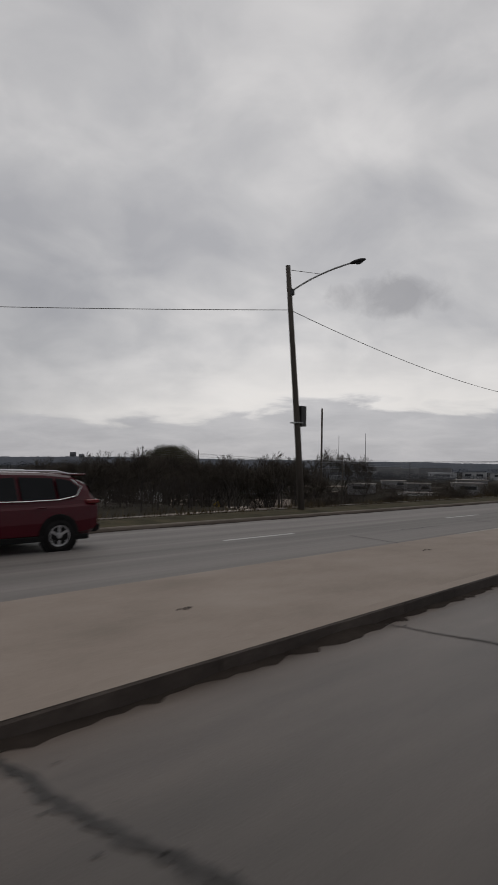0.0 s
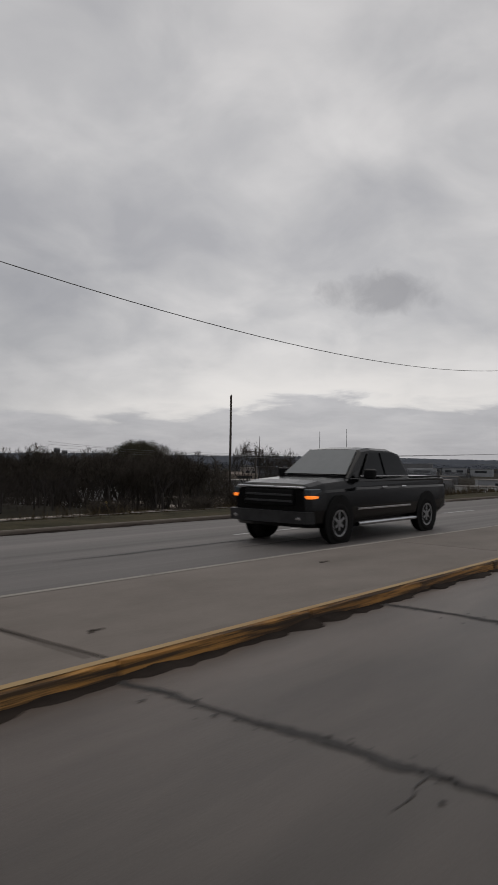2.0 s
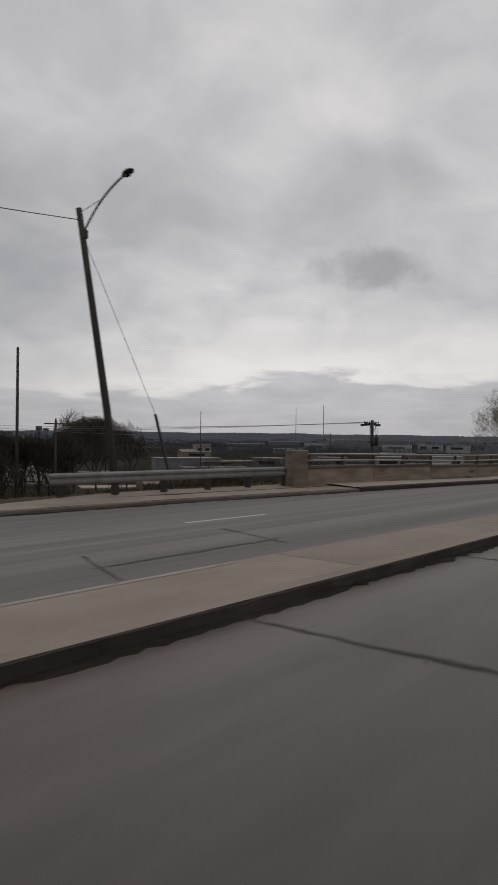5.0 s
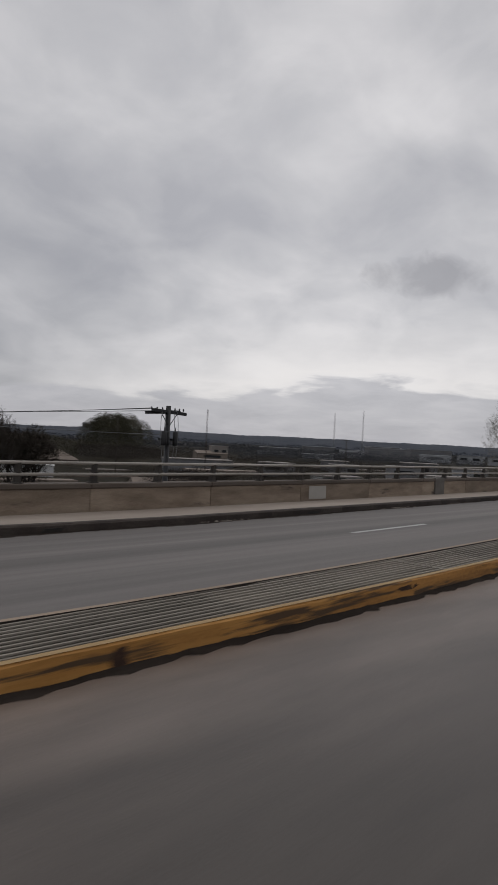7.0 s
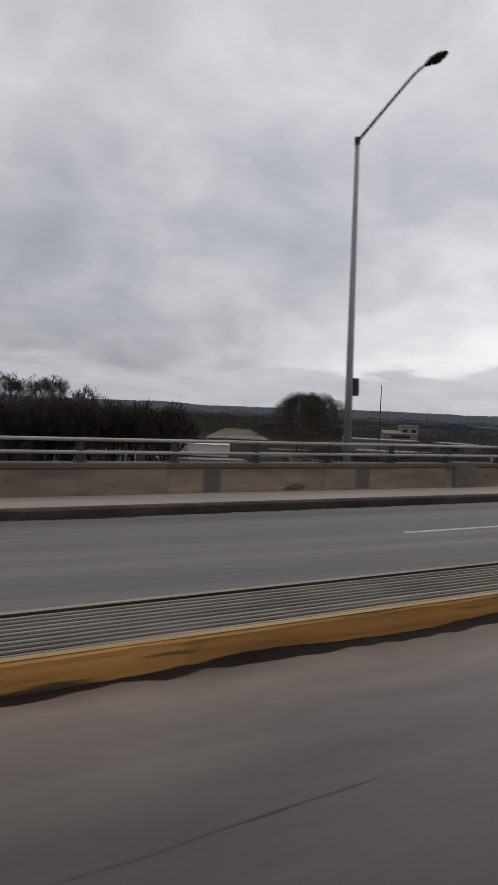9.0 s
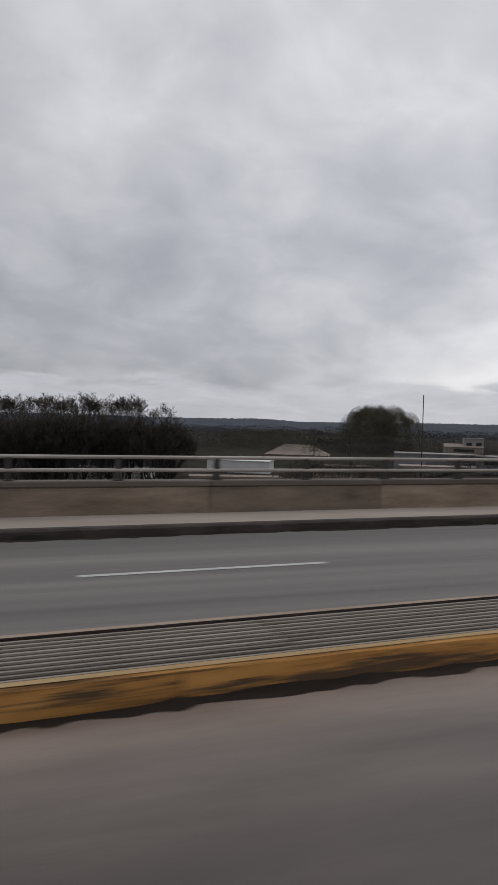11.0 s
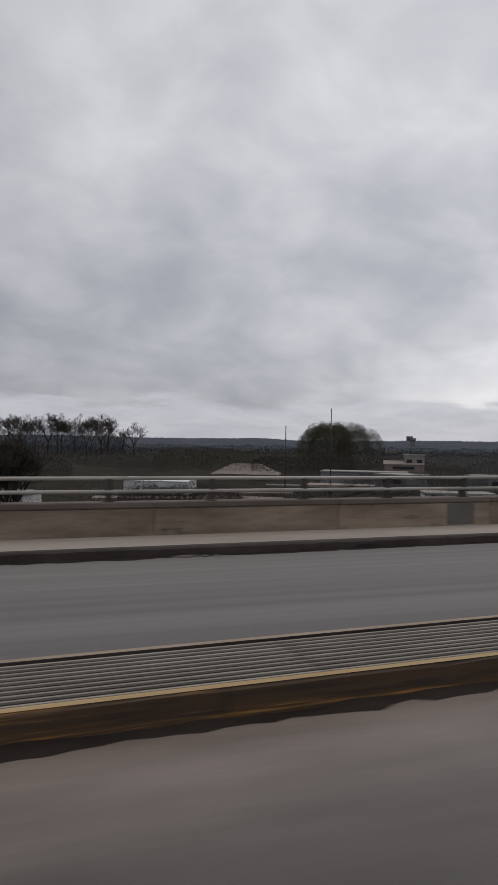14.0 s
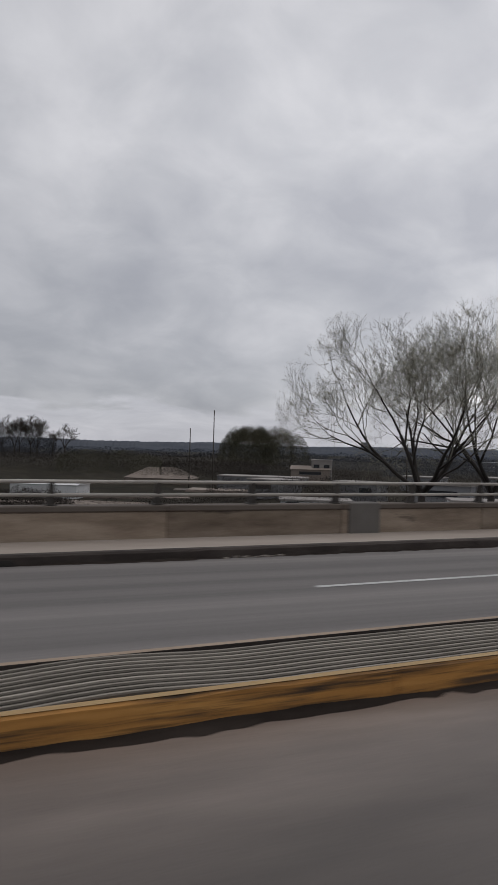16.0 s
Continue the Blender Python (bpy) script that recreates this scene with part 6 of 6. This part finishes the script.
def grove(x, y, rx, ry, height, count, size, mat, label, seed):
    """A rounded stand of close trees: blades in several overlapping domes."""
    r, buf = random.Random(seed), Buf()
    domes = [(x + r.uniform(-0.65, 0.65) * rx, y + r.uniform(-0.5, 0.5) * ry, r.uniform(0.35, 0.6) * rx, height * r.uniform(0.82, 1.0)) for _ in range(9)]
    for i in range(count):
        cx, cy, cr, h = r.choice(domes)
        a, e = r.uniform(0, 6.283), r.random() ** 0.5
        q = math.sqrt(max(0.0, 1 - e * e))
        k = r.uniform(0.8, 1.0)
        c = Vector((cx + cr * k * math.cos(a) * (q * 0.9 + 0.25), cy + cr * k * math.sin(a) * (q * 0.9 + 0.25), -11.5 + h * e * k))
        s = size * r.uniform(0.5, 1.3)
        o = [Vector((r.gauss(0, 1), r.gauss(0, 1), r.gauss(0, 1.3))).normalized() * s for _ in range(3)]
        buf.add([c + o[0], c + o[1], c + o[2]], [(0, 1, 2)])
    return tagged(part("grove", buf, mat), label, "grove", kind="stuff")


grove(392, 423, 32, 24, 29.5, 110000, 0.31, M_GREENW, "rounded dense grove of budding trees standing in the valley", 31)

# far belts of trees under the ridge, distance haze in their base colours
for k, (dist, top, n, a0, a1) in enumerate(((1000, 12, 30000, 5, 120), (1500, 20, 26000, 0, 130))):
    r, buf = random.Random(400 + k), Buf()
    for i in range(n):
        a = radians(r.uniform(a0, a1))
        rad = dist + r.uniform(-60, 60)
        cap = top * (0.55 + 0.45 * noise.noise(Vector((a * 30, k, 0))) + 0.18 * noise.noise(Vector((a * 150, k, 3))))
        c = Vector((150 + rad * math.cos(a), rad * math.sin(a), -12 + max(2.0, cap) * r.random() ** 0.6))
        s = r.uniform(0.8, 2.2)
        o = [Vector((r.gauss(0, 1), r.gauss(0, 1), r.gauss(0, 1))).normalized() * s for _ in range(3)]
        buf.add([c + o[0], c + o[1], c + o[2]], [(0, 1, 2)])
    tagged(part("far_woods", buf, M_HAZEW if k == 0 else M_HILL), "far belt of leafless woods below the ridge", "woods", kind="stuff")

# scrub and young growth scattered over the valley floor
r, buf = random.Random(61), Buf()
made = 0
while made < 110000:
    x, y = r.uniform(95, 470), r.uniform(48, 345)
    if x < 135 and y < 75:
        continue
    if y > 60 and 57 < math.degrees(math.atan2(y - 1, x - 106)) < 74 and r.random() < 0.93:
        continue
    k = noise.noise(Vector((x * 0.035, y * 0.035, 5.0))) + 0.5 * noise.noise(Vector((x * 0.12, y * 0.12, 1.0)))
    if k < 0.08:
        continue
    made += 1
    h = min(5.0, 1.0 + 7.0 * (k - 0.05)) * r.random() ** 0.7
    c = Vector((x, y, ground_z(x, y) + h))
    o = Vector((r.gauss(0, 0.5), r.gauss(0, 0.5), 1)).normalized() * r.uniform(0.15, 0.42)
    w2 = Vector((r.gauss(0, 1), r.gauss(0, 1), 0.2)).normalized() * r.uniform(0.025, 0.07)
    buf.add([c - o - w2, c - o * 0.2 + w2, c + o], [(0, 1, 2)])
tagged(part("valley_scrub", buf, M_WOODS), "brown leafless scrub scattered over the valley floor", "scrub", kind="stuff")
# pale yards of gravel and concrete between it
for i, (x, y, a, b2, turn, mat) in enumerate(((250, 225, 40, 14, -30, M_WALK), (300, 210, 50, 12, -28, M_SLAB), (215, 180, 30, 12, -26, M_SLAB), (345, 245, 46, 14, -33, M_WALK), (275, 285, 44, 10, -18, M_SLAB), (230, 262, 36, 10, -14, M_SLAB), (330, 330, 50, 12, -20, M_SLAB2), (380, 200, 60, 14, -33, M_SLAB2), (320, 140, 40, 9, -30, M_WALK))):
    t3 = pose(x, y, ground_z(x, y) + 0.6, 0, 0, turn)
    tagged(part("yard", Buf().box((-a / 2, -b2 / 2, -0.8), (a / 2, b2 / 2, 0), 0, None), mat, m=t3), "pale bare yard of gravel in the valley", "yard", "valley yards", "structure")

# weeds along the verge
r, buf = random.Random(8), Buf()
for i in range(15000):
    s = r.uniform(-45, 79)
    d = E_(s) + 0.9 + abs(r.gauss(0, 2.6))
    if s > 60:
        d += 2.2
    zg = table([(14.4, 0.02), (17.5, -0.12), (20.5, -0.75), (29, -2.5)])(d)
    tall = 0.10 + 0.75 * smooth(15.6, 18.5, d) * max(0.12, 0.5 + 0.9 * noise.noise(Vector((s * 0.25, d * 0.3, 2))))
    h = tall * r.uniform(0.4, 1.1)
    p = at(s, d, zg - 0.02)
    lean = Vector((r.gauss(0, 0.25), r.gauss(0, 0.25), 1)) * h
    w = Vector((r.uniform(-1, 1), r.uniform(-1, 1), 0)).normalized() * r.uniform(0.008, 0.03)
    buf.add([p - w, p + w, p + lean], [(0, 1, 2)])
tagged(part("weeds", buf, M_WEED), "brown dead weeds and grass along the verge", "weeds", kind="stuff")
for i, (s, d, w, h) in enumerate(((50, 20, 1.9, 2.2), (56, 19.5, 1.7, 2.0), (61, 19.4, 1.9, 2.3), (45, 21, 2.1, 2.4), (53, 21.5, 2.0, 2.3), (58.5, 21, 1.9, 2.2), (63, 20.5, 1.6, 1.9), (41.5, 20, 1.5, 1.6), (30, 21, 1.5, 1.4), (64.5, 18.6, 0.9, 1.2), (38, 21.5, 1.5, 1.5), (12, 21, 1.5, 1.2))):
    r, buf = random.Random(500 + i), Buf()
    h *= 0.62
    g = at(s, d, -1.0)
    for k in range(200):
        a, e = r.uniform(0, 6.283), r.uniform(0.15, 1.2)
        tip = g + Vector((math.cos(a) * w * e * 0.6, math.sin(a) * w * e * 0.6, h * r.uniform(0.5, 1.1)))
        mid = g + (tip - g) * 0.5 + Vector((r.gauss(0, 0.12), r.gauss(0, 0.12), 0.1))
        buf.tube([g, mid, tip], [0.016, 0.011, 0.005], 3, cap=False)
        for q in range(4):
            c = mid + (tip - mid) * r.random()
            buf.tube([c, c + Vector((r.gauss(0, 0.2), r.gauss(0, 0.2), r.uniform(0.05, 0.3)))], [0.008, 0.004], 3, cap=False)
    tagged(part("bush", buf, M_TWIG), "leafless brown bush on the verge", "bush", "verge bushes")


# ---- buildings in the valley ----
def building(x, y, turn, length, depth, z1, wall_mat, roof_mat, label, roof="flat", rise=2.0, base=None, bays=5, doors=0):
    z0 = ground_z(x, y) if base is None else base
    t = thing("building", label, "building", m=pose(x, y, z0, 0, 0, turn))
    h = z1 - z0
    part("wall", Buf().box((-length / 2, -depth / 2, -0.5), (length / 2, depth / 2, h)), wall_mat, t)
    if roof == "flat":
        rb = Buf().box((-length / 2 - 0.3, -depth / 2 - 0.3, h), (length / 2 + 0.3, depth / 2 + 0.3, h + 0.45), 0.05)
    else:
        o = 0.5
        vs = [(-length / 2 - o, -depth / 2 - o, h), (length / 2 + o, -depth / 2 - o, h), (length / 2 + o, depth / 2 + o, h), (-length / 2 - o, depth / 2 + o, h), (-length / 2 - o, 0, h + rise), (length / 2 + o, 0, h + rise)]
        if roof == "hip":
            vs[4], vs[5] = (-length / 2 + depth / 2, 0, h + rise), (length / 2 - depth / 2, 0, h + rise)
        rb = Buf().add(vs, [(0, 1, 5, 4), (1, 2, 5), (2, 3, 4, 5), (3, 0, 4), (3, 2, 1, 0)])
    part("roof", rb, roof_mat, t)
    for k in range(bays):
        cx = -length / 2 + (k + 0.5) * length / bays
        w = length / bays * 0.28
        if k < doors:
            part("roller_door", Buf().box((cx - w, -depth / 2 - 0.06, 0), (cx + w, -depth / 2 + 0.05, h * 0.62)), M_BGREY, t)
        else:
            win = part("window", Buf().box((cx - w, -depth / 2 - 0.05, h * 0.5), (cx + w, -depth / 2 + 0.05, h * 0.78)), M_GLASSD if length < 25 else M_FARWIN, t)
            part("sill", Buf().box((cx - w - 0.1, -depth / 2 - 0.14, h * 0.48), (cx + w + 0.1, -depth / 2, h * 0.5)), M_BGREY, win)
    return t


building(243, 293, -30, 27, 14, -13.8, M_BWHITE, M_BWHITE, "long white metal shed with a low white roof", "gable", 1.3, bays=0)
building(316, 397, -28, 38, 22, -15.6, M_BTAN, M_BTAN, "low shed with a wide pale tan hipped roof", "hip", 6.0, bays=0)
building(178, 236, -26, 27, 14, -14.6, M_BWHITE, M_BROOF, "long low white metal shed", "gable", 1.4, base=-18, bays=0)
building(246, 196, -30, 24, 14, -15.6, M_BTAN, M_BTAN, "low tan shed with a tan roof", "gable", 2.4, base=-19, bays=0)
building(360.5, 288, -30, 9, 8, -2.4, M_BROOF, M_BROOF, "small pale block on a larger roof", "flat", bays=2)
building(321, 262, -33, 34, 14, -9.0, M_BGREY, M_BROOF, "long low grey building with a flat roof", "flat", bays=2, doors=2)
building(356, 290, -30, 17, 12, -6.4, M_BTAN, M_BTAN, "low tan building with a reddish-brown roof", "gable", 1.6, bays=1)
building(286, 150, -25, 16, 9, -9.6, M_BWHITE, M_BROOF, "white shed half hidden by scrub", "flat", bays=3)
for i, (x, y, ln, top, wm) in enumerate(((290, 182, 12, -6.6, M_BGREY), (304, 160, 11, -6.0, M_BGREY), (316, 141, 13, -5.4, M_BGREY), (327, 120, 12, -5.0, M_BPALE), (346, 152, 15, -4.4, M_BGREY), (352, 200, 13, -6.0, M_BGREY))):
    building(x, y, math.degrees(math.atan2(y, x)) - 90 + (i * 23 % 24 - 12), ln, 9, top, wm, M_BROOF, "pale low workshop building among the scrub", "flat", bays=1 + i % 2, doors=i % 2)
building(310, 118, -30, 18, 9, -7.6, M_BWHITE, M_BROOF, "white shed below the trees", "flat", bays=4)
for i, (x, y, ln, top, wm, rm) in enumerate(((662, 505, 40, -4, M_BGREY, M_BPALE), (686, 470, 34, -1, M_BGREY, M_BPALE), (700, 436, 26, -3, M_BPALE, M_BPALE), (706, 396, 46, 0.5, M_BGREY, M_BPALE), (726, 352, 30, -3.5, M_BPALE, M_BPALE), (742, 322, 24, -2.5, M_BPALE, M_BGREY), (752, 296, 22, -3.0, M_BPALE, M_BGREY), (640, 420, 30, -7, M_BGREY, M_BGREY), (610, 470, 28, -7.5, M_BPALE, M_BPALE), (560, 372, 26, -7.0, M_BPALE, M_BPALE), (770, 262, 26, -2.0, M_BGREY, M_BPALE), (835, 420, 50, 1.5, M_BGREY, M_BPALE), (890, 520, 46, 2.0, M_BGREY, M_BPALE))):
    building(x, y, math.degrees(math.atan2(y, x)) - 90 + (i * 17 % 20 - 10), ln, 16, top, wm, rm, "pale flat-roofed commercial building across the valley", "flat", bays=1 + i % 2)
building(1620, 2330, -35, 24, 20, 41, M_FARWIN, M_FARWIN, "grey block standing on the far ridge", "flat", base=8, bays=8)
building(1460, 2050, -40, 18, 14, 30, M_FARWIN, M_FARWIN, "grey block standing on the far ridge", "flat", base=8, bays=8)


# ---- parked vans in the lot ----
def van(m, label):
    t = thing("parked_van", label, "van", "parked vans", m=m)
    part("body", Buf().loft([[(x, -1.0, 0.45), (x, 1.0, 0.45), (x, 0.98, 1.2), (x, w, z), (x, -w, z), (x, -0.98, 1.2)] for x, z, w in ((-2.6, 1.1, 0.85), (-2.3, 1.35, 0.85), (-1.7, 2.2, 0.8), (2.5, 2.25, 0.8), (2.6, 2.0, 0.8))]), M_BWHITE, t)
    part("windscreen", Buf().add([(-2.34, -0.8, 1.38), (-2.34, 0.8, 1.38), (-1.78, 0.75, 2.13), (-1.78, -0.75, 2.13)], [(0, 1, 2, 3)]), M_CARGL, t)
    for x in (-1.6, 1.6):
        for y in (-0.95, 0.95):
            part("wheel", lathe([(0.05, -0.1), (0.34, -0.1), (0.36, 0), (0.34, 0.1), (0.05, 0.1)], 14, Matrix.Translation((x, y, 0.36))), M_TYRE, t)
    return t


for x, y, a in ((171.5, 121, 40), (176.2, 116, 35), (181, 110, 60), (165.5, 126, 30)):
    van(pose(x, y, ground_z(x, y), 0, 0, a), "white van parked on the low lot beyond the trees")
vs = []
for x, y in ((150, 118), (168, 100), (196, 118), (176, 138)):
    vs.append((x, y, max(ground_z(x, y), ground_z(172, 118)) + 0.35))
tagged(part("lot", Buf().add(vs, [(0, 1, 2, 3)]), M_WALK), "pale concrete parking lot on the low ground", "parking lot", kind="structure")
